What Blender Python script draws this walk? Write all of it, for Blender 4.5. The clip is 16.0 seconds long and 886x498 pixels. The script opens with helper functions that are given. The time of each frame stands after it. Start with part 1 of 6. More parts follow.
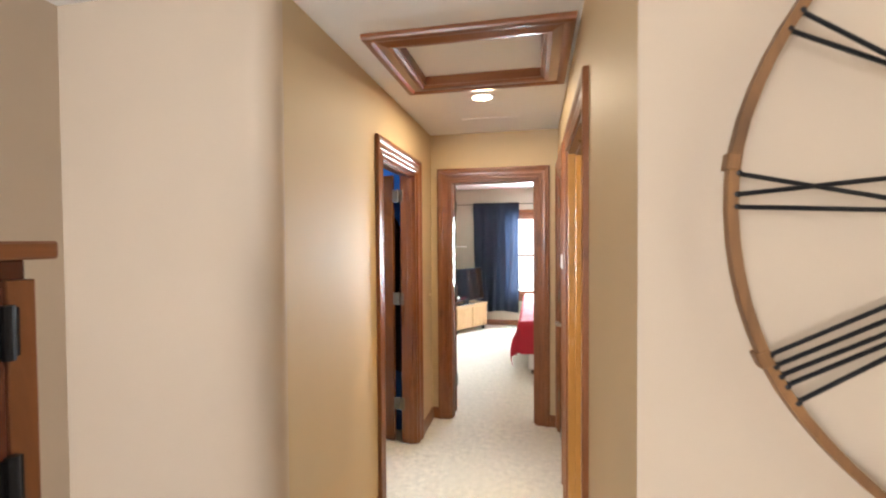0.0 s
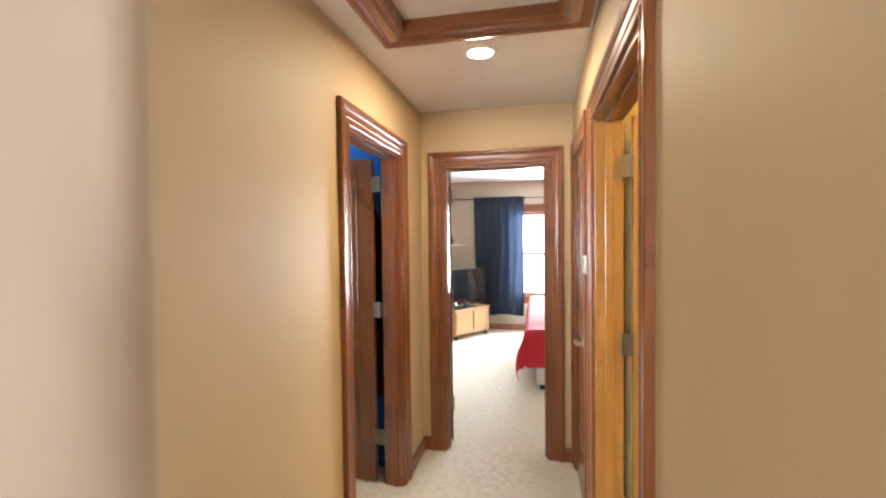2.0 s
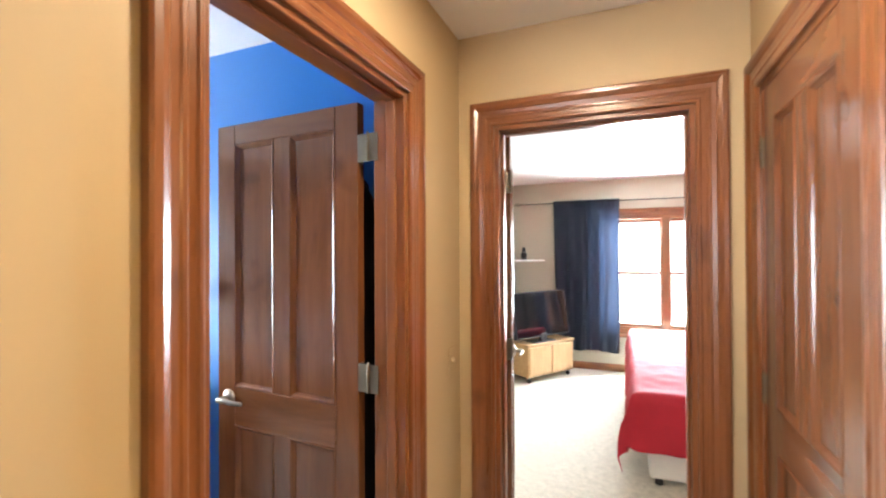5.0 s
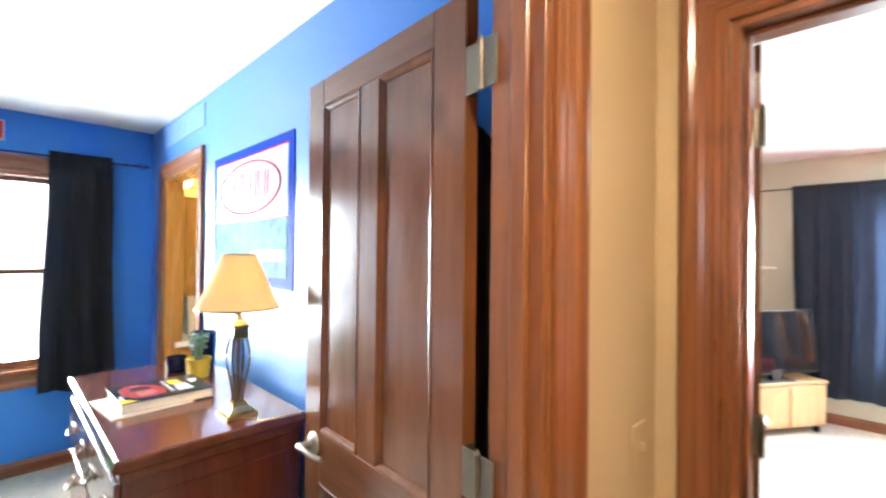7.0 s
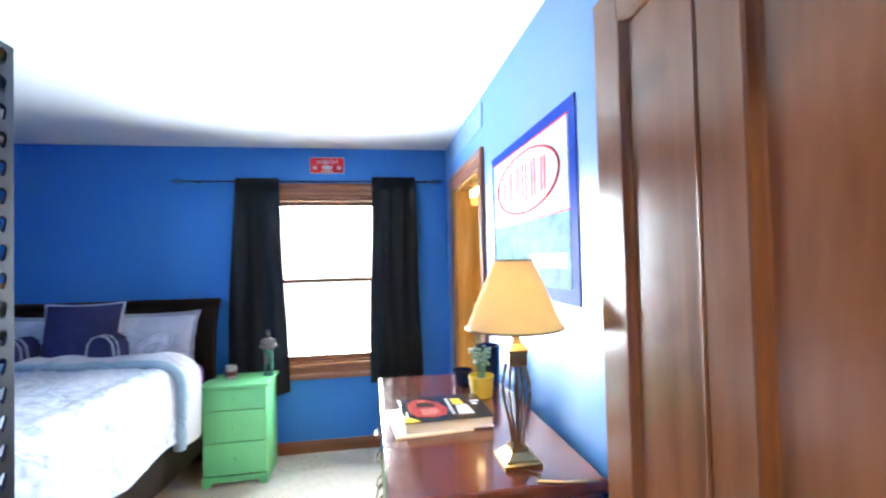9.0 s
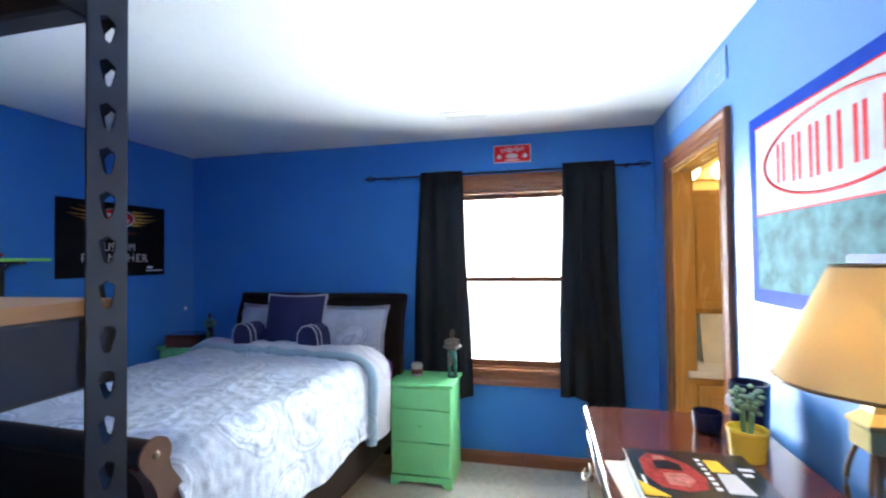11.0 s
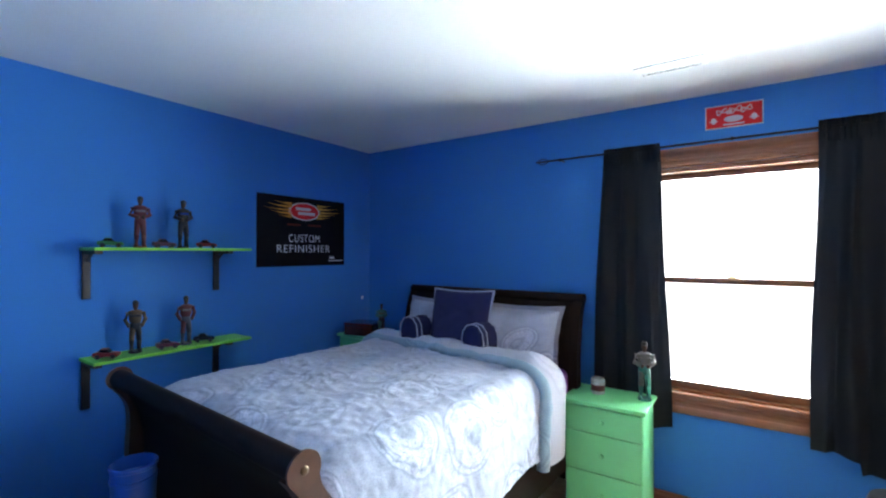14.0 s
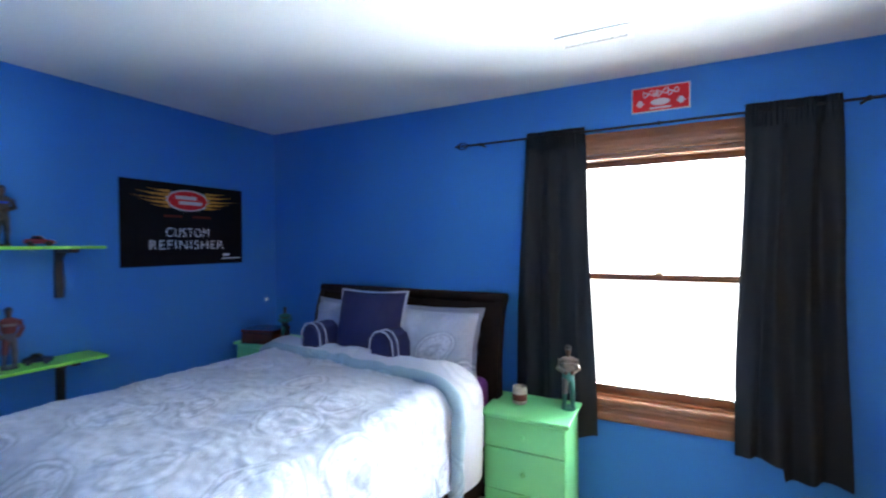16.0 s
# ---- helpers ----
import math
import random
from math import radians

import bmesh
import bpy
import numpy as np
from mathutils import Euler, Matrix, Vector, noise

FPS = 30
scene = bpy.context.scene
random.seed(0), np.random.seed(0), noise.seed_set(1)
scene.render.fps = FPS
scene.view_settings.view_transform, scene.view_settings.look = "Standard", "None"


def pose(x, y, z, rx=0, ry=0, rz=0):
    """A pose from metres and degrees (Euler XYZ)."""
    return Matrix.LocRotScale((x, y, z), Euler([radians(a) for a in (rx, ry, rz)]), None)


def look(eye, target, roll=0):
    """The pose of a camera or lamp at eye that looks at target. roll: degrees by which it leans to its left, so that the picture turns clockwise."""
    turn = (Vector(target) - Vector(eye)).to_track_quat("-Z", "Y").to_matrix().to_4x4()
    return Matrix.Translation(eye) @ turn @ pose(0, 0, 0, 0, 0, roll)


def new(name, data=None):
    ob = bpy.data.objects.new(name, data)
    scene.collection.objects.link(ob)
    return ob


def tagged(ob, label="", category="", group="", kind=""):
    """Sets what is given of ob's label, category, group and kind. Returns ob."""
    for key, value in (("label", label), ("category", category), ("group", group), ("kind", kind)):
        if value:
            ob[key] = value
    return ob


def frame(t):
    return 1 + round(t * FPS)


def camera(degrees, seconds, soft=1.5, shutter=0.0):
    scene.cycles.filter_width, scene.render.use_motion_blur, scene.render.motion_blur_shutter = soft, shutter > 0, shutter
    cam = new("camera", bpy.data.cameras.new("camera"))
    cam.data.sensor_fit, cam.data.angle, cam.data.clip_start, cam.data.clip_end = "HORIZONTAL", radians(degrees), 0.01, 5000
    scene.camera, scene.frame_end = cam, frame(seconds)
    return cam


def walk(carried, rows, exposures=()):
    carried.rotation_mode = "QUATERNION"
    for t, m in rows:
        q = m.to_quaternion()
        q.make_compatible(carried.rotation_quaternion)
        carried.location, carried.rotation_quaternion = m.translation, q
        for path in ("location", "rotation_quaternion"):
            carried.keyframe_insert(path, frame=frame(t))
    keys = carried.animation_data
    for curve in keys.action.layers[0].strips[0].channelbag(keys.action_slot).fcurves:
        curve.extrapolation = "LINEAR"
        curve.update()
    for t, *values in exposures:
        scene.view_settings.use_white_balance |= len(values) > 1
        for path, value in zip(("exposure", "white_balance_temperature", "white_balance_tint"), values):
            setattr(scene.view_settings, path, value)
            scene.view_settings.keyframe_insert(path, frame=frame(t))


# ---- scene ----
cam = camera(90.3, 16.0, 2.2, 0.5)
PATH = [
    (0, (0.143, 0.265, 1.552), (-0.267, 2.222, 1.506), -0.4),
    (0.5, (0.111, 0.372, 1.549), (-0.288, 2.331, 1.493), -0.2),
    (1, (0.112, 0.504, 1.547), (-0.296, 2.461, 1.486), -0.6),
    (1.5, (0.112, 0.702, 1.542), (-0.302, 2.658, 1.482), -0.6),
    (2, (0.088, 0.884, 1.548), (-0.334, 2.838, 1.492), -0.7),
    (2.5, (0.06, 1.086, 1.521), (-0.393, 3.033, 1.483), -0.3),
    (3, (0.018, 1.329, 1.517), (-0.452, 3.273, 1.494), 0.0),
    (3.5, (-0.008, 1.54, 1.512), (-0.494, 3.479, 1.508), 0.1),
    (4, (-0.008, 1.774, 1.512), (-0.578, 3.691, 1.527), 0.0),
    (4.2, (-0.017, 1.857, 1.52), (-0.625, 3.762, 1.535), -0.1),
    (6.3, (-0.222, 2.673, 1.523), (-1.349, 4.325, 1.546), 0.5),
    (6.5, (-0.252, 2.732, 1.525), (-1.456, 4.329, 1.547), 0.7),
    (7, (-0.338, 2.823, 1.521), (-1.75, 4.239, 1.538), 0.6),
    (7.5, (-0.464, 2.903, 1.523), (-2.077, 4.085, 1.525), 0.4),
    (8, (-0.575, 2.946, 1.525), (-2.363, 3.841, 1.528), -0.2),
    (8.5, (-0.664, 2.974, 1.52), (-2.569, 3.584, 1.542), -0.8),
    (9, (-0.766, 3.035, 1.516), (-2.74, 3.354, 1.561), -1.4),
    (9.5, (-0.852, 3.075, 1.507), (-2.85, 3.129, 1.576), -1.5),
    (10, (-0.968, 3.057, 1.498), (-2.96, 2.896, 1.576), -1.2),
    (10.2, (-1.013, 3.029, 1.503), (-2.998, 2.8, 1.575), -1.1),
    (12.3, (-1.362, 2.794, 1.546), (-3.194, 1.991, 1.55), -0.4),
    (12.5, (-1.411, 2.79, 1.545), (-3.211, 1.918, 1.547), -0.4),
    (13, (-1.441, 2.762, 1.532), (-3.182, 1.777, 1.539), -0.0),
    (13.5, (-1.453, 2.741, 1.532), (-3.145, 1.676, 1.542), 0.1),
    (14, (-1.483, 2.735, 1.531), (-3.135, 1.607, 1.546), -0.0),
    (14.5, (-1.535, 2.732, 1.538), (-3.167, 1.577, 1.549), -0.4),
    (15, (-1.608, 2.737, 1.549), (-3.256, 1.604, 1.549), -0.5),
    (15.5, (-1.718, 2.738, 1.546), (-3.419, 1.685, 1.533), -0.5),
    (16, (-1.885, 2.725, 1.555), (-3.666, 1.816, 1.53), -0.4),
]
walk(cam, [(t, look(eye, target, roll)) for t, eye, target, roll in PATH],
     [(0.0, 0.0), (1.5, 0.0), (3.0, 0.10), (4.2, 0.12), (6.3, 0.44), (8.0, 0.52), (9.0, 0.44), (10.2, 0.04), (12.3, -0.10), (14.0, -0.08), (16.0, 0.14)])

# ---- plan, in metres ----
XL, XR, YE = -0.735, 0.325, 3.968          # hall faces: west, east, north end
XW, XE, YN, YS = -4.443, -0.85, 3.67, -0.107  # blue bedroom faces
YB = 8.2                                   # window wall of the far bedroom
H = 2.44

# ---- world and lights ----
world = bpy.data.worlds.new("sky")
scene.world = world
world.use_nodes = True
_wn = world.node_tree.nodes
_sky = _wn.new("ShaderNodeTexSky")
_sky.sky_type, _sky.sun_disc = "NISHITA", False
_sky.sun_elevation, _sky.sun_rotation = radians(48), radians(200)
_wn["Background"].inputs["Strength"].default_value = 0.12
world.node_tree.links.new(_sky.outputs["Color"], _wn["Background"].inputs["Color"])


def lamp(name, kind, m, power, color, size=0.1, size_y=None, spread=None):
    d = bpy.data.lights.new(name, kind)
    d.energy, d.color = power, color
    if kind == "AREA":
        d.size, d.shape = size, "DISK"
        if size_y:
            d.shape, d.size_y = "RECTANGLE", size_y
        if spread:
            d.spread = radians(spread)
    elif kind == "SUN":
        d.angle = radians(size)
    else:
        d.shadow_soft_size = size
    ob = new(name, d)
    ob.matrix_world = m
    return ob


SUN = lamp("sun", "SUN", look((0, 0, 10), (-2.0, 5.0, 0)), 1.2, (1.0, 0.95, 0.88), 10)
DAY = (0.80, 0.92, 1.0)
WARM = (1.0, 0.72, 0.42)
lamp("daylight_blue_room", "AREA", look((XW - 0.265, 2.68, 1.36), (0, 3.60, 1.75)), 400, DAY, 1.05, 1.45, 178)
lamp("daylight_far_room", "AREA", look((0.4, YB + 0.18, 1.25), (0.1, 4.5, 0.4)), 560, DAY, 1.4, 1.35)
# Two fill lamps at unseen openings, added to brighten the landing and hall.
lamp("landing_fill_east", "AREA", look((2.95, -0.95, 1.35), (-1.6, 0.7, 1.0)), 4, (0.95, 0.97, 1.0), 1.2, 1.3)
lamp("landing_fill_south", "AREA", look((-1.14, -2.95, 1.6), (-1.15, 2.0, 1.0)), 120, (0.95, 0.95, 1.0), 0.85, 1.4)
lamp("landing_downlight", "POINT", look((1.55, 0.10, 2.38), (1.0, 1.0, 0)), 8.0, (1.0, 0.84, 0.62), 0.04)
lamp("hall_downlight", "AREA", look((-0.18, 3.04, 2.4355), (-0.18, 3.04, 0)), 19, (1.0, 0.84, 0.62), 0.118)
lamp("bath_light", "POINT", look((1.55, 1.75, 2.3), (1, 2, 0)), 42, (1.0, 0.78, 0.45), 0.15)
lamp("closet_bulb", "POINT", look((-3.55, 4.75, 2.12), (-3.5, 4, 1)), 30, (1.0, 0.7, 0.36), 0.05)
lamp("table_lamp_bulb", "POINT", look((-2.02, 3.44, 1.36), (-2, 3, 1)), 11, (1.0, 0.76, 0.46), 0.03)


# ---- materials ----
class Mat:
    """A node material in short steps."""

    def __init__(self, name, color=(0.5, 0.5, 0.5), rough=0.6, metal=0.0):
        self.m = bpy.data.materials.new(name)
        self.m.use_nodes = True
        self.t = self.m.node_tree
        self.b = self.t.nodes["Principled BSDF"]
        self.b.inputs["Base Color"].default_value = (*color, 1)
        self.b.inputs["Roughness"].default_value = rough
        self.b.inputs["Metallic"].default_value = metal

    def n(self, kind, **kw):
        node = self.t.nodes.new(kind)
        for k, v in kw.items():
            if k in node.inputs:
                node.inputs[k].default_value = v
        return node

    def l(self, a, b):
        self.t.links.new(a, b)

    def coords(self, scale=(1, 1, 1), rot=(0, 0, 0)):
        c, mp = self.n("ShaderNodeTexCoord"), self.n("ShaderNodeMapping")
        mp.inputs["Scale"].default_value = scale
        mp.inputs["Rotation"].default_value = rot
        self.l(c.outputs["Object"], mp.inputs["Vector"])
        return mp.outputs["Vector"]

    def noise(self, vec, scale, detail=4.0, rough=0.6, dist=0.0):
        t = self.n("ShaderNodeTexNoise")
        t.inputs["Scale"].default_value, t.inputs["Detail"].default_value = scale, detail
        t.inputs["Roughness"].default_value, t.inputs["Distortion"].default_value = rough, dist
        self.l(vec, t.inputs["Vector"])
        return t.outputs["Fac"]

    def ramp(self, fac, *stops):
        r = self.n("ShaderNodeValToRGB")
        e = r.color_ramp.elements
        while len(e) < len(stops):
            e.new(0.5)
        for el, (p, c) in zip(e, stops):
            el.position, el.color = p, (*c, 1)
        self.l(fac, r.inputs["Fac"])
        return r.outputs["Color"]

    def mix(self, a, b, fac, mode="MIX"):
        x = self.n("ShaderNodeMix")
        x.data_type, x.blend_type = "RGBA", mode
        for s, v in ((6, a), (7, b)):
            if isinstance(v, tuple):
                x.inputs[s].default_value = (*v, 1)
            else:
                self.l(v, x.inputs[s])
        if isinstance(fac, float):
            x.inputs[0].default_value = fac
        else:
            self.l(fac, x.inputs[0])
        return x.outputs[2]

    def color(self, sock):
        self.l(sock, self.b.inputs["Base Color"])
        return self

    def bump(self, fac, strength=0.2, dist=0.002):
        u = self.n("ShaderNodeBump")
        u.inputs["Strength"].default_value, u.inputs["Distance"].default_value = strength, dist
        self.l(fac, u.inputs["Height"])
        self.l(u.outputs["Normal"], self.b.inputs["Normal"])
        return self

    def rough(self, fac, lo, hi):
        r = self.n("ShaderNodeMapRange")
        r.inputs["To Min"].default_value, r.inputs["To Max"].default_value = lo, hi
        self.l(fac, r.inputs["Value"])
        self.l(r.outputs["Result"], self.b.inputs["Roughness"])
        return self

    def set(self, **kw):
        for k, v in kw.items():
            self.b.inputs[k.replace("_", " ")].default_value = v
        return self


def paint(name, c, rough=0.6, var=0.06, relief=0.12):
    m = Mat(name, c, rough)
    v = m.coords()
    big, fine = m.noise(v, 0.9, 3), m.noise(v, 220, 2)
    dark = tuple(x * (1 - var * 1.6) for x in c)
    m.color(m.ramp(big, (0.3, dark), (0.7, c))).bump(fine, relief, 0.0012).rough(big, rough - 0.06, rough + 0.06)
    return m.m


def wood(name, a, b, axis="z", rough=0.28, coat=0.35):
    m = Mat(name, a, rough)
    s = {"x": (0.7, 7, 7), "y": (7, 0.7, 7), "z": (7, 7, 0.7)}[axis]
    v = m.coords(s)
    g1, g2 = m.noise(v, 2.2, 6, 0.65, 0.6), m.noise(v, 11, 4, 0.7)
    kn = m.noise(m.coords((3, 3, 3)), 1.6, 2)
    mid = tuple((p + q) / 2 for p, q in zip(a, b))
    base = m.ramp(g1, (0.22, b), (0.46, mid), (0.74, a))
    base = m.mix(base, tuple(x * 0.6 for x in b), m.ramp(g2, (0.58, (0, 0, 0)), (0.85, (0.30, 0.30, 0.30))))
    base = m.mix(base, tuple(x * 0.7 for x in b), m.ramp(kn, (0.60, (0, 0, 0)), (0.74, (0.6, 0.6, 0.6))))
    m.color(base).bump(g2, 0.10, 0.001).rough(g1, rough - 0.06, rough + 0.10)
    m.set(Coat_Weight=coat, Coat_Roughness=0.07 if name.startswith("cherry") else 0.18, Specular_IOR_Level=0.1 if name.startswith("espresso") else 0.5 if coat else 0.40)
    return m.m


def plain(name, c, rough=0.5, metal=0.0, var=0.12, scale=14.0, relief=0.05):
    m = Mat(name, c, rough, metal)
    if name.endswith("print"):
        m.set(Specular_IOR_Level=0.06)
    f = m.noise(m.coords(), scale, 4)
    m.color(m.ramp(f, (0.3, tuple(x * (1 - var) for x in c)), (0.7, tuple(min(1, x * (1 + var * 0.5)) for x in c))))
    m.rough(f, max(0.03, rough - 0.07), min(1, rough + 0.08)).bump(f, relief, 0.001)
    return m.m


def glow(name, c, strength):
    m = Mat(name, c)
    m.set(Emission_Strength=strength)
    m.b.inputs["Emission Color"].default_value = (*c, 1)
    return m.m


M_TAN = paint("tan wall paint", (0.56, 0.425, 0.250))
# The hall's tan made paler: the landing's daylight is put into the colour.
M_TAN_DAY = paint("daylight-toned tan wall paint", (0.56, 0.460, 0.350))
M_BLUE = paint("blue wall paint", (0.046, 0.205, 0.555), 0.42, 0.05)
_bt = M_BLUE.node_tree
_lw, _mr = _bt.nodes.new("ShaderNodeLayerWeight"), _bt.nodes.new("ShaderNodeMapRange")
_lw.inputs["Blend"].default_value = 0.5
_mr.inputs["From Min"].default_value, _mr.inputs["From Max"].default_value = 0.28, 0.62
_mr.inputs["To Min"].default_value, _mr.inputs["To Max"].default_value = 0.03, 0.9
_bt.nodes["Principled BSDF"].inputs["IOR"].default_value = 1.75
_bt.links.new(_lw.outputs["Facing"], _mr.inputs["Value"])
_bt.links.new(_mr.outputs["Result"], _bt.nodes["Principled BSDF"].inputs["Specular IOR Level"])
M_YELLOW = paint("yellow wall paint", (0.72, 0.55, 0.22))
M_FAR = paint("beige wall paint", (0.52, 0.46, 0.36))


def _ceiling():
    m = Mat("stippled ceiling paint", (0.80, 0.80, 0.79), 0.9)
    v = m.coords()
    f, g = m.mix(m.noise(v, 60, 5, 0.7), m.noise(v, 11, 5, 0.65, 0.6), 0.6), m.noise(v, 1.1, 3)
    m.color(m.ramp(g, (0.3, (0.77, 0.77, 0.76)), (0.7, (0.82, 0.82, 0.81)))).bump(f, 0.45, 0.010)
    return m.m


M_CEIL = _ceiling()


def _carpet(name, c):
    m = Mat(name, c, 0.95)
    v = m.coords()
    f, g, b = m.noise(v, 190, 3, 0.8), m.noise(v, 22, 4, 0.7), m.noise(v, 2.2, 3)
    col = m.ramp(g, (0.30, tuple(x * 0.68 for x in c)), (0.66, c))
    col = m.mix(col, tuple(x * 0.82 for x in c), m.ramp(b, (0.42, (0, 0, 0)), (0.62, (0.6, 0.6, 0.6))))
    col = m.mix(col, tuple(x * 0.6 for x in c), m.ramp(f, (0.52, (0, 0, 0)), (0.8, (0.6, 0.6, 0.6))))
    m.color(col).bump(m.mix(f, g, 0.5), 0.8, 0.012)
    m.set(Sheen_Weight=0.25)
    return m.m


M_CARPET = _carpet("cream cut-pile carpet", (0.77, 0.71, 0.60))
WA, WB = (0.275, 0.096, 0.031), (0.122, 0.037, 0.0115)
M_WZ, M_WX, M_WY = (wood("stained trim, grain " + a, WA, WB, a) for a in "zxy")
DA, DB = (0.195, 0.071, 0.029), (0.092, 0.033, 0.013)
M_DZ, M_DX = (wood("stained door, grain " + a, DA, DB, a, 0.18, 0.0) for a in "zx")
# Stained wood with the warm rooms' lamplight put into its colour.
M_GZ, M_GX = (wood("warm-lit honey wood, grain " + a, (0.46, 0.245, 0.068), (0.37, 0.185, 0.048), a, 0.24, 0.4) for a in "zx")
M_OAKX, M_OAKZ = (wood("light oak, grain " + a, (0.62, 0.40, 0.20), (0.44, 0.25, 0.11), a, 0.4, 0.15) for a in "xz")
M_CHX, M_CHZ = (wood("cherry veneer, grain " + a, (0.135, 0.032, 0.015), (0.072, 0.015, 0.008), a, 0.20, 0.6) for a in "xz")
M_ESP, M_ESPY = (wood("espresso wood, grain " + a, (0.022, 0.012, 0.009), (0.009, 0.005, 0.004), a, 0.55, 0.0) for a in "zy")
M_BLKIRON = plain("black iron", (0.012, 0.012, 0.014), 0.42, 0.6)
M_BLACK = plain("black plastic", (0.012, 0.012, 0.013), 0.4)
M_NICKEL = plain("brushed nickel", (0.40, 0.36, 0.30), 0.40, 1.0, 0.06)
M_HINGE = plain("antique nickel", (0.20, 0.165, 0.12), 0.42, 1.0, 0.15)
M_BRONZE = plain("antique bronze", (0.17, 0.12, 0.075), 0.34, 0.9, 0.25)
M_BRASS = plain("aged brass", (0.52, 0.38, 0.17), 0.3, 1.0, 0.2)
M_WHITE = plain("white plastic", (0.80, 0.79, 0.76), 0.4, 0, 0.03)
M_IVORY = plain("ivory plastic", (0.66, 0.54, 0.36), 0.4, 0, 0.04)
M_GREEN = plain("mint green paint", (0.20, 0.66, 0.27), 0.38, 0, 0.05, 5)
M_LIME = plain("lime green paint", (0.19, 0.62, 0.06), 0.4, 0, 0.06, 5)
M_GRAPH = plain("graphite steel", (0.055, 0.060, 0.070), 0.36, 0.8, 0.15)
M_BUCKET = plain("blue plastic", (0.015, 0.09, 0.36), 0.35, 0, 0.04)
M_PAPER = plain("book pages", (0.78, 0.72, 0.58), 0.8, 0, 0.06, 60)
M_REDP = plain("red print", (0.62, 0.030, 0.035), 0.4, 0, 0.06)
M_WHITEP = plain("white print", (0.56, 0.56, 0.57), 0.5, 0, 0.03)
M_BLACKP = plain("black print", (0.008, 0.008, 0.010), 0.32)
M_YELP = plain("yellow print", (0.78, 0.50, 0.05), 0.4)
M_BLUEP = plain("blue print", (0.02, 0.06, 0.36), 0.3)
M_SILVER = plain("silver print", (0.74, 0.76, 0.80), 0.35)
M_BOWOOD = wood("raw hoop wood", (0.30, 0.145, 0.050), (0.062, 0.025, 0.010), "z", 0.5, 0.05)


def fabric(name, c, through_=0.0, sheer=0.0, weave=500, var=0.15):
    m = Mat(name, c, 0.85)
    v = m.coords()
    f, g = m.noise(v, weave, 2), m.noise(v, 5, 4)
    m.color(m.ramp(g, (0.3, tuple(x * (1 - var) for x in c)), (0.7, c))).bump(f, 0.25, 0.0015)
    out = m.t.nodes["Material Output"]
    last = m.b.outputs["BSDF"]
    for kind, amount, col in (("ShaderNodeBsdfTranslucent", through_, tuple(min(1, x * 3) for x in c)), ("ShaderNodeBsdfTransparent", sheer, (1, 1, 1))):
        if amount:
            s, mx = m.n(kind), m.n("ShaderNodeMixShader")
            s.inputs["Color"].default_value = (*col, 1)
            mx.inputs[0].default_value = amount
            m.l(last, mx.inputs[1]), m.l(s.outputs[0], mx.inputs[2])
            last = mx.outputs[0]
    m.l(last, out.inputs["Surface"])
    return m.m


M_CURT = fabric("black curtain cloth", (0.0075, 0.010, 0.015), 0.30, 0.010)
M_SHEER = fabric("navy curtain cloth", (0.020, 0.030, 0.055), 0.22, 0.13)
M_RED = fabric("red bedspread", (0.42, 0.012, 0.030), 0, 0, 300)
M_NAVY = fabric("navy microfibre", (0.012, 0.015, 0.078), 0, 0, 400)
M_PIPE = fabric("pale piping", (0.50, 0.52, 0.62))
M_PURPLE = fabric("purple sheet", (0.12, 0.02, 0.22))
M_MATT = fabric("white ticking", (0.74, 0.72, 0.68))


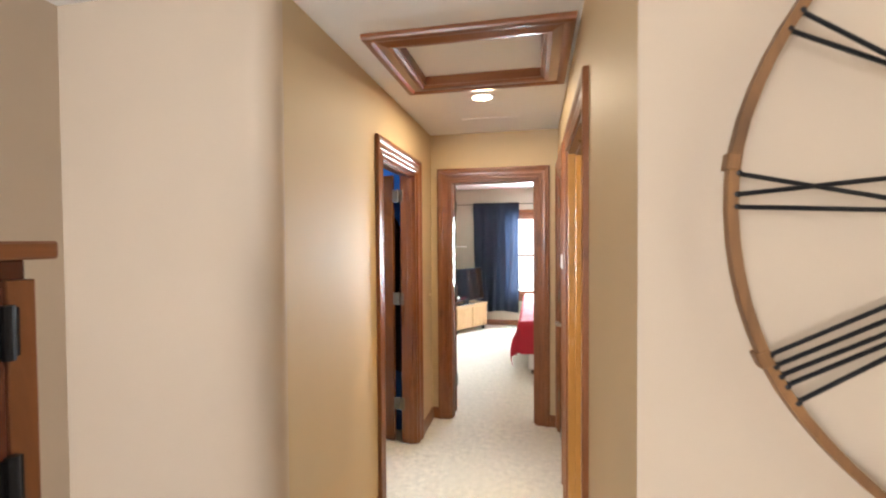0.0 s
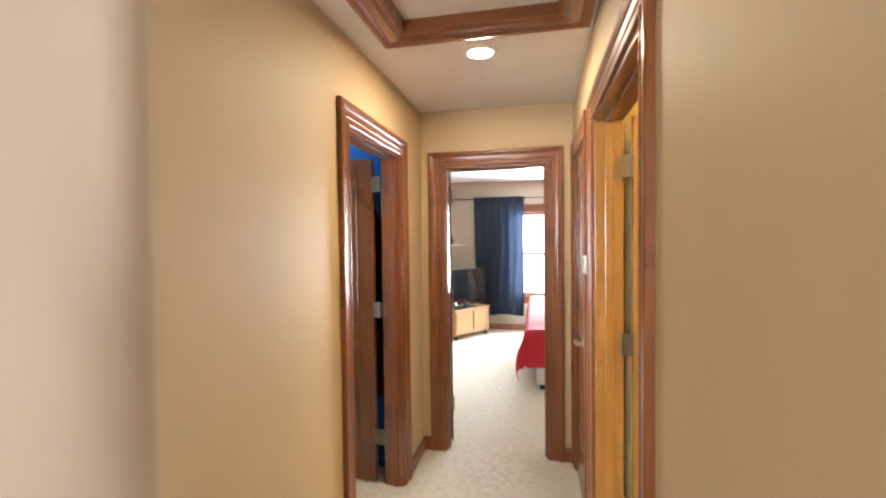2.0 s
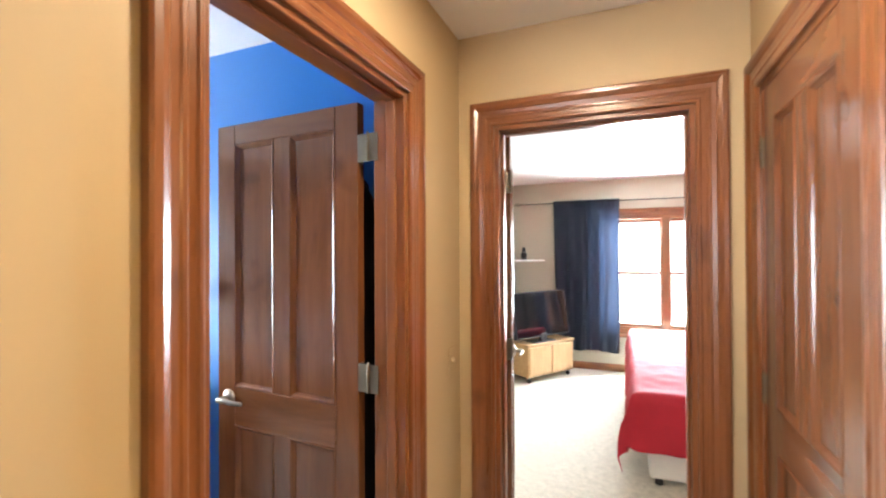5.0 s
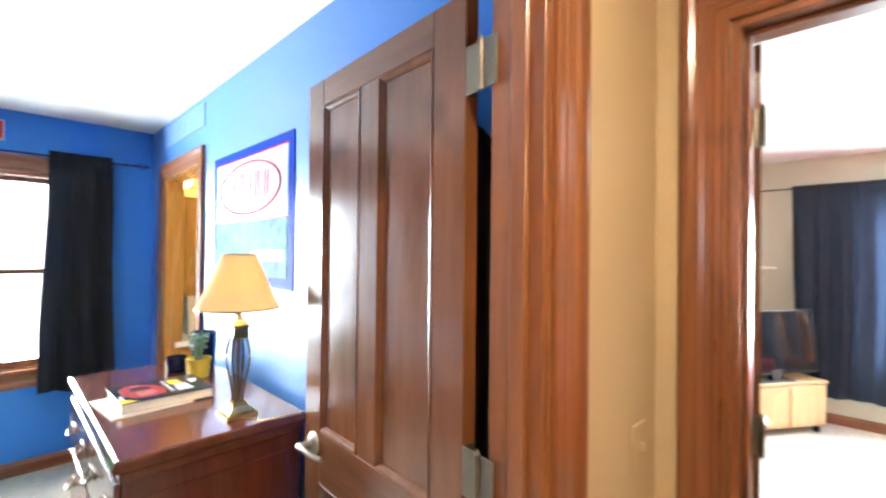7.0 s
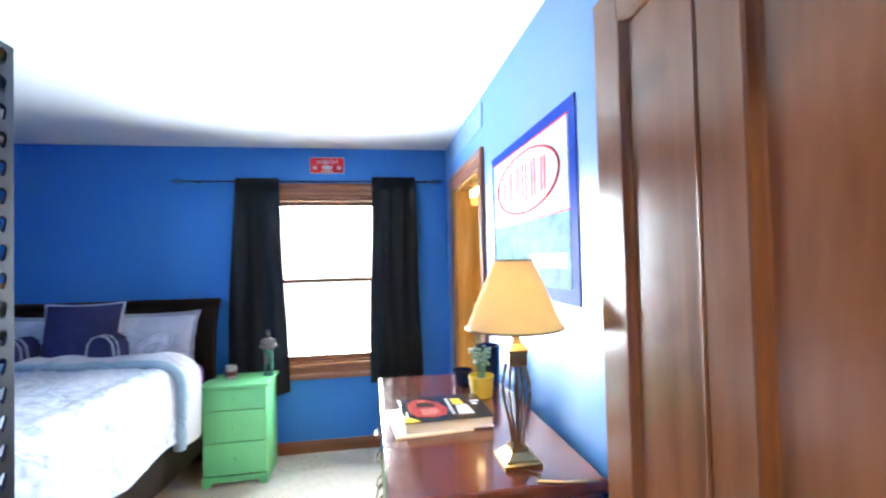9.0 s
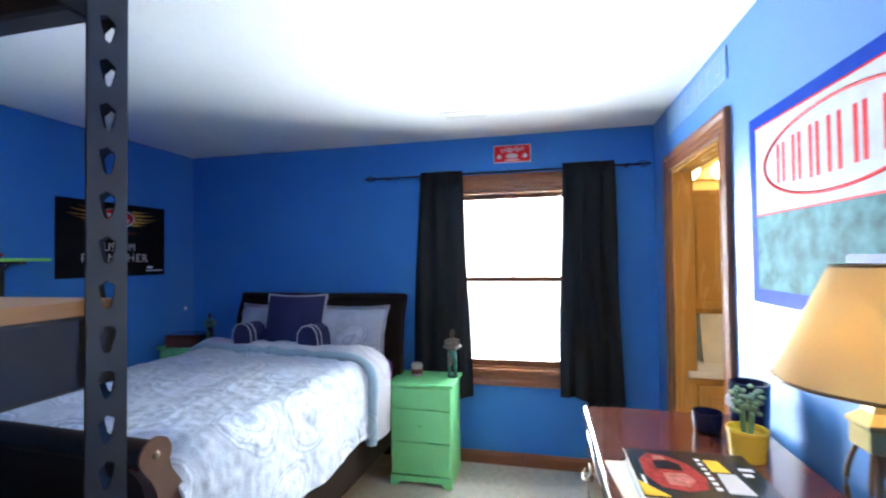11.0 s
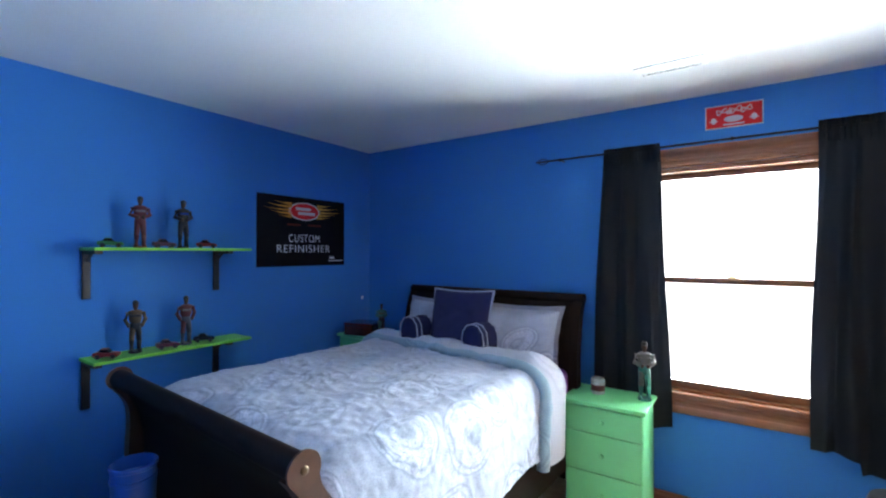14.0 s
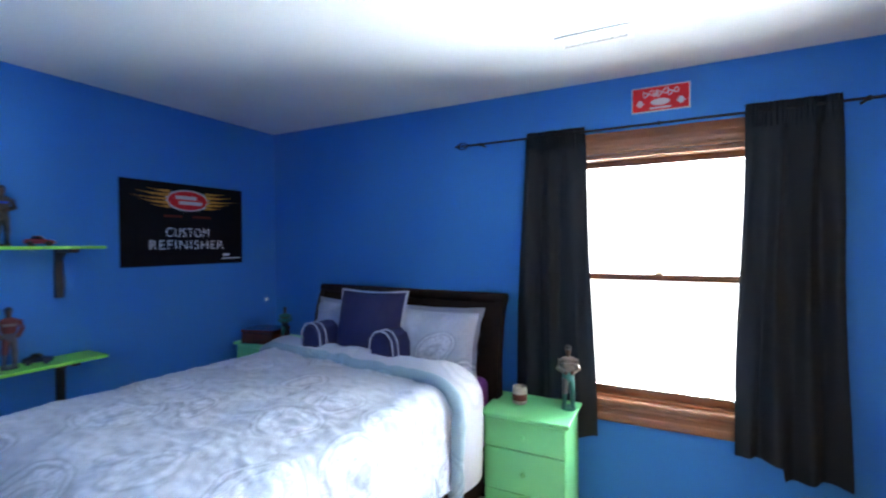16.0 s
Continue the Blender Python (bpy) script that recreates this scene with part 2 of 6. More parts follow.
def _paisley(name, a, b, medal=1.0):
    """Woven cotton: large ringed medallions filled with fine scrolls, between paler sprigged bands."""
    m = Mat(name, a, 0.8)
    v = m.coords()
    warp = m.n("ShaderNodeTexNoise")
    warp.inputs["Scale"].default_value = 2.6
    m.l(v, warp.inputs["Vector"])
    sc, addv, vo = m.n("ShaderNodeVectorMath"), m.n("ShaderNodeVectorMath"), m.n("ShaderNodeTexVoronoi")
    sc.operation = "SCALE"
    sc.inputs["Scale"].default_value = 0.20
    vo.inputs["Scale"].default_value, vo.inputs["Randomness"].default_value = 2.7, 0.75
    m.l(warp.outputs["Color"], sc.inputs[0])
    m.l(v, addv.inputs[0]), m.l(sc.outputs[0], addv.inputs[1])
    m.l(addv.outputs[0], vo.inputs["Vector"])
    d = vo.outputs["Distance"]
    curl, twig, fine = m.noise(v, 19, 2, 0.5, 4.0), m.noise(v, 44, 2, 0.5, 2.6), m.noise(v, 120, 3, 0.7)
    K = (0, 0, 0)

    def g(x):
        return (x, x, x)
    light = tuple(min(0.8, 1.06 * p) for p in a)
    inside = m.ramp(d, (0.0, g(1)), (0.36, g(1)), (0.40, K))
    ring = m.ramp(d, (0.30, K), (0.325, g(0.8)), (0.345, g(0.1)), (0.37, g(0.1)), (0.385, g(0.85)), (0.41, K))
    core = m.ramp(d, (0.10, g(0.8)), (0.13, g(0.1)), (0.17, g(0.1)), (0.19, g(0.7)), (0.21, K))
    lines = m.ramp(curl, (0.44, K), (0.475, g(0.75)), (0.515, g(0.75)), (0.55, K))
    sprig = m.ramp(twig, (0.46, K), (0.485, g(0.7)), (0.515, g(0.7)), (0.54, K))
    band = m.ramp(m.noise(v, 1.7, 2, 0.5, 1.5), (0.36, g(0.25)), (0.52, g(0.85)))
    mid = tuple(0.42 * p + 0.58 * q for p, q in zip(a, b))
    col = m.mix(m.mix(a, mid, band), light, inside)
    col = m.mix(col, b, m.mix(sprig, lines, inside))
    col = m.mix(col, tuple(x * 0.9 for x in b), ring)
    col = m.mix(col, b, core)
    fade = m.ramp(m.noise(v, 3.1, 3), (0.34, g(0.75)), (0.56, g(medal)))
    col = m.mix(a, col, fade)
    col = m.mix(col, tuple(x * 0.86 for x in a), m.ramp(fine, (0.5, K), (0.75, g(0.5))))
    crink = m.ramp(m.noise(v, 7, 6, 0.6, 2.2), (0.44, K), (0.50, g(1)), (0.56, K))
    m.color(col).bump(m.mix(m.mix(fine, crink, 0.35), m.mix(lines, ring, 0.5), 0.2), 0.28, 0.005)
    m.set(Sheen_Weight=0.2)
    return m.m


M_DUVET = _paisley("pale grey paisley cotton", (0.60, 0.635, 0.72), (0.27, 0.32, 0.42), 1.0)
M_LINING = _paisley("off-white lining cotton", (0.62, 0.62, 0.67), (0.42, 0.44, 0.52), 0.7)
M_PILLOW = _paisley("grey paisley pillow cotton", (0.56, 0.58, 0.66), (0.24, 0.27, 0.37), 1.0)
M_FOLD = _paisley("pale teal reverse cotton", (0.33, 0.46, 0.54), (0.19, 0.28, 0.38), 0.8)


def _glass():
    m = Mat("window glass", (1, 1, 1), 0.02)
    out = m.t.nodes["Material Output"]
    tr, gl, mx, fr = m.n("ShaderNodeBsdfTransparent"), m.n("ShaderNodeBsdfGlossy"), m.n("ShaderNodeMixShader"), m.n("ShaderNodeFresnel")
    gl.inputs["Roughness"].default_value = 0.02
    m.l(fr.outputs[0], mx.inputs[0]), m.l(tr.outputs[0], mx.inputs[1]), m.l(gl.outputs[0], mx.inputs[2])
    m.l(mx.outputs[0], out.inputs["Surface"])
    return m.m


M_GLASS = _glass()


def _shade():
    m = Mat("cream lampshade cloth", (0.80, 0.70, 0.46), 0.8)
    out = m.t.nodes["Material Output"]
    tl, mx = m.n("ShaderNodeBsdfTranslucent"), m.n("ShaderNodeMixShader")
    tl.inputs["Color"].default_value = (0.98, 0.82, 0.52, 1)
    mx.inputs[0].default_value = 0.62
    m.bump(m.noise(m.coords((1, 1, 0.1)), 160, 2), 0.2, 0.001)
    m.l(m.b.outputs[0], mx.inputs[1]), m.l(tl.outputs[0], mx.inputs[2]), m.l(mx.outputs[0], out.inputs["Surface"])
    return m.m


M_SHADE = _shade()


def _outside():
    m = Mat("bright overcast distance", (1, 1, 1))
    v = m.coords()
    leaf = m.noise(v, 1.3, 5, 0.7)
    sep = m.n("ShaderNodeSeparateXYZ")
    c = m.n("ShaderNodeTexCoord")
    m.l(c.outputs["Object"], sep.inputs[0])
    col = m.ramp(leaf, (0.54, (1.0, 1.0, 1.0)), (0.70, (0.26, 0.34, 0.25)))
    lowr = m.n("ShaderNodeMapRange")
    lowr.inputs["From Min"].default_value, lowr.inputs["From Max"].default_value = 1.4, 0.3
    m.l(sep.outputs["Z"], lowr.inputs["Value"])
    col = m.mix((1.0, 1.0, 1.0), col, lowr.outputs["Result"])
    m.l(col, m.b.inputs["Emission Color"])
    m.set(Emission_Strength=3.2)
    m.b.inputs["Base Color"].default_value = (0, 0, 0, 1)
    return m.m


M_OUT = _outside()
M_GLOWCAN = glow("lit lamp glass", (1.0, 0.90, 0.74), 9.0)
M_GLOWBULB = glow("lit globe", (1.0, 0.80, 0.45), 7.0)
M_SCREEN = plain("black screen glass", (0.006, 0.006, 0.008), 0.06, 0, 0.02)


# ---- building helpers ----
def thing(name, loc=(0, 0, 0), rz=0.0, label="", category="", group="", kind=""):
    ob = new(name)
    ob.empty_display_size = 0.1
    ob.matrix_basis = pose(*loc, 0, 0, rz)
    return tagged(ob, label, category, group, kind)


def mesh_of(name, bm, mat, smooth=False):
    me = bpy.data.meshes.new(name)
    bm.normal_update()
    bm.to_mesh(me)
    bm.free()
    for x in (mat if isinstance(mat, (list, tuple)) else [mat]):
        me.materials.append(x)
    if smooth:
        me.polygons.foreach_set("use_smooth", [True] * len(me.polygons))
        me.set_sharp_from_angle(angle=radians(40))
    return me


def part(name, bm, mat, parent=None, label="", smooth=False, m=None):
    ob = new(name, mesh_of(name, bm, mat, smooth))
    if parent:
        ob.parent = parent
    if m is not None:
        ob.matrix_basis = m
    return tagged(ob, label)


def solo(name, bm, mat, label, category="", kind="", smooth=False, group="", m=None):
    return tagged(part(name, bm, mat, None, label, smooth, m), "", category, group, kind)


def box(bm, x0, x1, y0, y1, z0, z1, bev=0.0, seg=1, mi=0):
    r = bmesh.ops.create_cube(bm, size=1, matrix=Matrix.Translation(((x0 + x1) / 2, (y0 + y1) / 2, (z0 + z1) / 2)) @ Matrix.Diagonal((x1 - x0, y1 - y0, z1 - z0, 1)))
    faces = {f for v in r["verts"] for f in v.link_faces}
    if bev:
        e = {e for v in r["verts"] for e in v.link_edges}
        out = bmesh.ops.bevel(bm, geom=list(e), offset=bev, segments=seg, affect="EDGES", profile=0.5)
        faces |= set(out["faces"])
    for f in faces:
        if f.is_valid:
            f.material_index = mi
    return bm


def B(x0, x1, y0, y1, z0, z1, bev=0.0, seg=1):
    return box(bmesh.new(), x0, x1, y0, y1, z0, z1, bev, seg)


def cyl(bm, p, q, r, r2=None, n=16, mi=0):
    p, q = Vector(p), Vector(q)
    d = q - p
    m = Matrix.Translation((p + q) / 2) @ d.to_track_quat("Z", "Y").to_matrix().to_4x4()
    r_ = bmesh.ops.create_cone(bm, cap_ends=True, segments=n, radius1=r, radius2=r if r2 is None else r2, depth=d.length, matrix=m)
    for v in r_["verts"]:
        for f in v.link_faces:
            f.material_index = mi
    return bm


def ball(bm, c, r, n=12, mi=0):
    r = r if isinstance(r, (tuple, list)) else (r, r, r)
    out = bmesh.ops.create_uvsphere(bm, u_segments=n, v_segments=max(6, n * 2 // 3), radius=1, matrix=Matrix.Translation(c) @ Matrix.Diagonal((*r, 1)))
    for v in out["verts"]:
        for f in v.link_faces:
            f.material_index = mi
    return bm


def lathe(bm, prof, n=28, c=(0, 0, 0), square=False):
    rings = []
    for r, z in prof:
        ring = []
        for i in range(4 if square else n):
            a = 2 * math.pi * (i + (0.5 if square else 0)) / (4 if square else n)
            ring.append(bm.verts.new((c[0] + r * math.cos(a), c[1] + r * math.sin(a), c[2] + z)))
        rings.append(ring)
    for a, b in zip(rings, rings[1:]):
        for i in range(len(a)):
            j = (i + 1) % len(a)
            bm.faces.new((a[i], a[j], b[j], b[i]))
    if prof[0][0] > 1e-4:
        bm.faces.new(list(reversed(rings[0])))
    if prof[-1][0] > 1e-4:
        bm.faces.new(rings[-1])
    return bm


def tube(bm, pts, r, n=8, closed=False):
    pts = [Vector(p) for p in pts]
    rings = []
    for i, p in enumerate(pts):
        a = pts[i - 1] if i or closed else p
        b = pts[(i + 1) % len(pts)] if i < len(pts) - 1 or closed else p
        q = (b - a).normalized().to_track_quat("Z", "Y")
        rr = r[i] if isinstance(r, (list, tuple)) else r
        rings.append([bm.verts.new(p + q @ Vector((rr * math.cos(2 * math.pi * k / n), rr * math.sin(2 * math.pi * k / n), 0))) for k in range(n)])
    pairs = list(zip(rings, rings[1:])) + ([(rings[-1], rings[0])] if closed else [])
    for a, b in pairs:
        for k in range(n):
            bm.faces.new((a[k], a[(k + 1) % n], b[(k + 1) % n], b[k]))
    if not closed:
        bm.faces.new(list(reversed(rings[0]))), bm.faces.new(rings[-1])
    return bm


def prism(bm, poly, a, b, to):
    """Extrudes the outline poly (u, v) from a to b; to(u, v, w) gives the place."""
    lo = [bm.verts.new(to(u, v, a)) for u, v in poly]
    hi = [bm.verts.new(to(u, v, b)) for u, v in poly]
    n = len(poly)
    for i in range(n):
        bm.faces.new((lo[i], lo[(i + 1) % n], hi[(i + 1) % n], hi[i]))
    bm.faces.new(list(reversed(lo))), bm.faces.new(hi)
    bmesh.ops.recalc_face_normals(bm, faces=bm.faces)
    return bm


def sheet(bm, nu, nv, at, thick=0.0):
    """A grid of nu by nv cells from at(u, v), 0..1, with a back side when thick."""
    g = [[bm.verts.new(at(i / nu, j / nv)) for j in range(nv + 1)] for i in range(nu + 1)]
    for i in range(nu):
        for j in range(nv):
            bm.faces.new((g[i][j], g[i + 1][j], g[i + 1][j + 1], g[i][j + 1]))
    if thick:
        bm.normal_update()
        bmesh.ops.solidify(bm, geom=list(bm.faces), thickness=thick)
    return bm


def wall(name, axis, p0, p1, a0, a1, mat, label, holes=(), z0=0.0, z1=H):
    """A wall of thickness p0..p1 along axis ('x': the wall's faces look along x) from a0 to a1, with holes (a, b, zlow, zhigh) through it."""
    bm = bmesh.new()
    xs = sorted({a0, a1, *[v for h in holes for v in h[:2]]})
    zs = sorted({z0, z1, *[v for h in holes for v in h[2:]]})
    for u0, u1 in zip(xs, xs[1:]):
        for w0, w1 in zip(zs, zs[1:]):
            um, wm = (u0 + u1) / 2, (w0 + w1) / 2
            if any(h[0] < um < h[1] and h[2] < wm < h[3] for h in holes):
                continue
            if axis == "x":
                box(bm, p0, p1, u0, u1, w0, w1)
            else:
                box(bm, u0, u1, p0, p1, w0, w1)
    bmesh.ops.remove_doubles(bm, verts=bm.verts, dist=1e-5)
    seen, kill = {}, []
    for f in bm.faces:
        k = tuple(round(v, 4) for v in f.calc_center_median())
        if k in seen:
            kill += [f, seen[k]]
        seen[k] = f
    bmesh.ops.delete(bm, geom=kill, context="FACES_ONLY")
    return solo(name, bm, mat, label, "wall", "structure")


# ---- trim ----
CAS = [(0.0, 0.0), (0.0, 0.011), (0.005, 0.014), (0.012, 0.014), (0.016, 0.010), (0.030, 0.010), (0.034, 0.013), (0.042, 0.013),
       (0.046, 0.011), (0.062, 0.013), (0.068, 0.018), (0.080, 0.023), (0.094, 0.023), (0.100, 0.019), (0.100, 0.0)]


def loft(start, end):
    bm = bmesh.new()
    a, b = [bm.verts.new(p) for p in start], [bm.verts.new(p) for p in end]
    n = len(a)
    for i in range(n):
        bm.faces.new((a[i], a[(i + 1) % n], b[(i + 1) % n], b[i]))
    bm.faces.new(list(reversed(a))), bm.faces.new(b)
    bmesh.ops.recalc_face_normals(bm, faces=bm.faces)
    return bm


def casing(parent, at, a0, a1, zt, zb=0.0, width=0.10, sill=False, mv=None, mh=None):
    """Moulded casing round an opening; at(a, out, z) gives the place."""
    k = width / 0.10
    pr = [(u * k, v) for u, v in CAS]
    mv, mh = mv or M_WZ, mh or M_WX
    part("casing_leg", loft([at(a0 - u, v, zb - (u if sill else 0)) for u, v in pr], [at(a0 - u, v, zt + u) for u, v in pr]), mv, parent)
    part("casing_leg", loft([at(a1 + u, v, zb - (u if sill else 0)) for u, v in pr], [at(a1 + u, v, zt + u) for u, v in pr]), mv, parent)
    part("casing_head", loft([at(a0 - u, v, zt + u) for u, v in pr], [at(a1 + u, v, zt + u) for u, v in pr]), mh, parent)
    if sill:
        part("casing_foot", loft([at(a0 - u, v, zb - u) for u, v in pr], [at(a1 + u, v, zb - u) for u, v in pr]), mh, parent)


def jambs(parent, axis, p0, p1, a0, a1, zt, stop=None, mz=None, mx=None):
    """Jamb boards that line a door opening, 20 mm thick, with a stop bead."""
    t = 0.02
    bx = (lambda u0, u1, q0, q1, z0, z1, bev: B(q0, q1, u0, u1, z0, z1, bev)) if axis == "x" else (lambda u0, u1, q0, q1, z0, z1, bev: B(u0, u1, q0, q1, z0, z1, bev))
    mz, mx = mz or M_WZ, mx or (M_WY if axis == "x" else M_WX)
    part("jamb", bx(a0, a0 + t, p0, p1, 0, zt, 0.002), mz, parent)
    part("jamb", bx(a1 - t, a1, p0, p1, 0, zt, 0.002), mz, parent)
    part("head_jamb", bx(a0 + t, a1 - t, p0, p1, zt - t, zt, 0.002), mx, parent)
    if stop:
        s0, s1 = stop
        part("stop_bead", bx(a0 + t, a0 + t + 0.011, s0, s1, 0, zt - t, 0.003), mz, parent)
        part("stop_bead", bx(a1 - t - 0.011, a1 - t, s0, s1, 0, zt - t, 0.003), mz, parent)
        part("stop_bead", bx(a0 + t + 0.011, a1 - t - 0.011, s0, s1, zt - t - 0.011, zt - t, 0.003), mx, parent)


def panel_door(name, loc, rz, w, mz, mx, label, lever=True, side=1, hinges=True, hz=(0.30, 1.09, 1.83), lever_z=0.945, lock=(0.93, 1.06), top=1.915, st=0.105, mull=0.085, gap=0.006):
    """A four-panel door leaf. Local: the hinge edge at x = 0, the leaf along +x, 36 mm thick in y from 0 to side * 0.036, y = 0 being the shown face; its hinges span a gap to the jamb."""
    d = thing(name, loc, rz, label, "door", "", "structure")
    T, z0, z1 = 0.036, 0.012, 2.035
    ya, yb = (0, T) if side > 0 else (-T, 0)
    rails = ((z0, 0.25), lock, (top, z1))
    cols = ((0, st), (w / 2 - mull / 2, w / 2 + mull / 2), (w - st, w))
    part("stile", B(0, st, ya, yb, z0, z1, 0.002), mz, d)
    part("stile", B(w - st, w, ya, yb, z0, z1, 0.002), mz, d)
    for a, b in rails:
        part("rail", B(st, w - st, ya, yb, a, b, 0.002), mx, d)
    ogee = ((0.0, 0.0005), (0.003, -0.0025), (0.007, -0.0015), (0.010, 0.002), (0.014, 0.0055), (0.017, 0.0065), (0.019, 0.0105))
    for (a0, a1), (b0, b1) in zip(rails, rails[1:]):
        part("mullion", B(cols[1][0], cols[1][1], ya, yb, a1, b0, 0.002), mz, d)
        for (c0, c1), (d0, d1) in zip(cols, cols[1:]):
            part("panel", B(c1 - 0.004, d0 + 0.004, ya + 0.010, yb - 0.010, a1 - 0.004, b0 + 0.004), mz, d)
            m_ = bmesh.new()
            for yy, s in ((ya, 1), (yb, -1)):
                rings = [[m_.verts.new((x, yy + s * dep, z)) for x, z in ((c1 + o, a1 + o), (d0 - o, a1 + o), (d0 - o, b0 - o), (c1 + o, b0 - o))] for o, dep in ogee]
                for p, q in zip(rings, rings[1:]):
                    for k in range(4):
                        m_.faces.new((p[k], p[(k + 1) % 4], q[(k + 1) % 4], q[k]))
            bmesh.ops.recalc_face_normals(m_, faces=m_.faces)
            part("panel_moulding", m_, mz, d)
    if hinges:
        for z in hz:
            hg = bmesh.new()
            kx, ky = -gap - 0.003, -0.003 * side
            box(hg, kx, 0.0005, *sorted((-0.001 * side, 0.002 * side)), z - 0.047, z + 0.047, 0.001)
            box(hg, -0.0025, 0.0005, *sorted((0.002 * side, 0.030 * side)), z - 0.047, z + 0.047, 0.001)
            box(hg, kx - 0.040, kx, *sorted((-0.004 * side, -0.001 * side)), z - 0.047, z + 0.047, 0.001)
            for k in range(3):
                cyl(hg, (kx, ky, z - 0.047 + k * 0.0318), (kx, ky, z - 0.0165 + k * 0.0318), 0.0065, n=12)
            cyl(hg, (kx, ky, z + 0.047), (kx, ky, z + 0.056), 0.005, 0.002, n=10)
            for dz, dx in ((-0.032, 0.014), (0.0, 0.028), (0.032, 0.014)):
                cyl(hg, (kx - dx, -0.0055 * side, z + dz), (kx - dx, -0.003 * side, z + dz), 0.004, n=8)
            part("hinge", hg, M_HINGE, d, "antique nickel butt hinge", True)
    if lever:
        for s, yy in ((-1, ya), (1, yb)):
            h = bmesh.new()
            x = w - 0.065
            tmp = lathe(bmesh.new(), [(0.033, 0.0), (0.033, 0.004), (0.028, 0.010), (0.012, 0.014), (0.011, 0.045), (0.0, 0.046)], 24)
            bmesh.ops.transform(tmp, matrix=Matrix.Translation((x, yy, lever_z)) @ Euler((radians(90 if s < 0 else -90), 0, 0)).to_matrix().to_4x4(), verts=tmp.verts)
            me = bpy.data.meshes.new("tmp")
            tmp.to_mesh(me), tmp.free()
            h.from_mesh(me)
            bpy.data.meshes.remove(me)
            yo = yy + s * 0.045
            tube(h, [(x + 0.008, yo, lever_z), (x - 0.03, yo + s * 0.004, lever_z + 0.003), (x - 0.07, yo + s * 0.002, lever_z + 0.001), (x - 0.108, yo - s * 0.012, lever_z - 0.004)], [0.011, 0.0095, 0.008, 0.007], 10)
            part("door_handle", h, M_NICKEL, d, "brushed nickel lever handle", True)
    return d


def baseboard(name, pts, parent=None, inward=1):
    """A moulded board along the line pts (x, y); the room lies to the left of the line when inward is 1."""
    pr = [(0, 0), (0.014, 0), (0.014, 0.066), (0.011, 0.074), (0.008, 0.080), (0.008, 0.088), (0.004, 0.094), (0, 0.094)]
    root = tagged(thing(name), "stained wooden baseboard along the wall", "baseboard", "", "structure")
    for (x0, y0), (x1, y1) in zip(pts, pts[1:]):
        dx, dy = x1 - x0, y1 - y0
        L = math.hypot(dx, dy)
        nx, ny = -dy / L * inward, dx / L * inward
        part("board", loft([(x0 + nx * u, y0 + ny * u, z) for u, z in pr], [(x1 + nx * u, y1 + ny * u, z) for u, z in pr]), M_WX if abs(dx) > abs(dy) else M_WY, root)
    return root


# ---- structure ----
LD, RD, CD, ED = (2.715, 3.478), (1.965, 2.875), (3.195, 3.868), (-0.578, 0.158)
CO = (-4.055, -3.275)
ZT = 2.045
solo("floor", B(-4.7, 3.2, -3.2, 8.5, -0.12, 0.0), M_CARPET, "cream cut-pile carpet running through hall and bedrooms", "floor", "structure")
HATCH = (-0.475, 0.185, 2.20, 2.72)
cb = bmesh.new()
for q in ((-4.7, 3.2, -3.2, HATCH[2]), (-4.7, 3.2, HATCH[3], 8.5), (-4.7, HATCH[0], HATCH[2], HATCH[3]), (HATCH[1], 3.2, HATCH[2], HATCH[3])):
    box(cb, *q, H, H + 0.10)
box(cb, HATCH[0] - 0.05, HATCH[1] + 0.05, HATCH[2] - 0.05, HATCH[3] + 0.05, H + 0.105, H + 0.13)
solo("ceiling", cb, M_CEIL, "white stippled plaster ceiling", "ceiling", "structure")

wall("wall_hall_west", "x", -0.79, XL, 1.70, YE, M_TAN, "tan painted hall wall", [(*LD, 0, ZT)])
wall("wall_blue_east", "x", XE, -0.79, 1.72, YN, M_BLUE, "blue painted bedroom wall beside the door", [(*LD, 0, ZT)])
wall("wall_hall_east", "x", XR, 0.385, 1.125, YE, M_TAN, "tan painted hall wall", [(*RD, 0, ZT), (*CD, 0, ZT)])
wall("wall_bath_west", "x", 0.385, 0.44, 1.20, 3.05, M_YELLOW, "yellow painted bathroom wall", [(*RD, 0, ZT)])
wall("wall_hall_north", "y", YE, 4.03, XE, 0.44, M_TAN, "tan painted wall at the hall's end", [(*ED, 0, ZT)])
wall("wall_far_south", "y", 4.03, 4.085, -1.55, 2.65, M_FAR, "beige bedroom wall", [(*ED, 0, ZT)])
wall("wall_blue_north", "y", YN, 3.785, -4.56, XE, M_BLUE, "blue painted bedroom wall", [(*CO, 0, ZT)])
WIN = (2.22, 3.14, 0.695, 2.035)
wall("wall_blue_west", "x", -4.58, XW, YS - 0.1, YN, M_BLUE, "blue painted bedroom window wall", [WIN])
wall("wall_blue_south", "y", YS - 0.1, YS, XW, -1.64, M_BLUE, "blue painted bedroom wall", [])
wall("wall_blue_notch", "x", -1.64, -1.63, YS - 0.1, 1.72, M_BLUE, "blue painted bedroom wall", [])
wall("wall_blue_notch_north", "y", 1.675, 1.72, -1.63, -0.79, M_BLUE, "blue painted bedroom wall", [])
wall("wall_landing_west", "x", -1.63, -1.62, -3.1, 1.675, M_TAN_DAY, "daylight-toned landing wall")
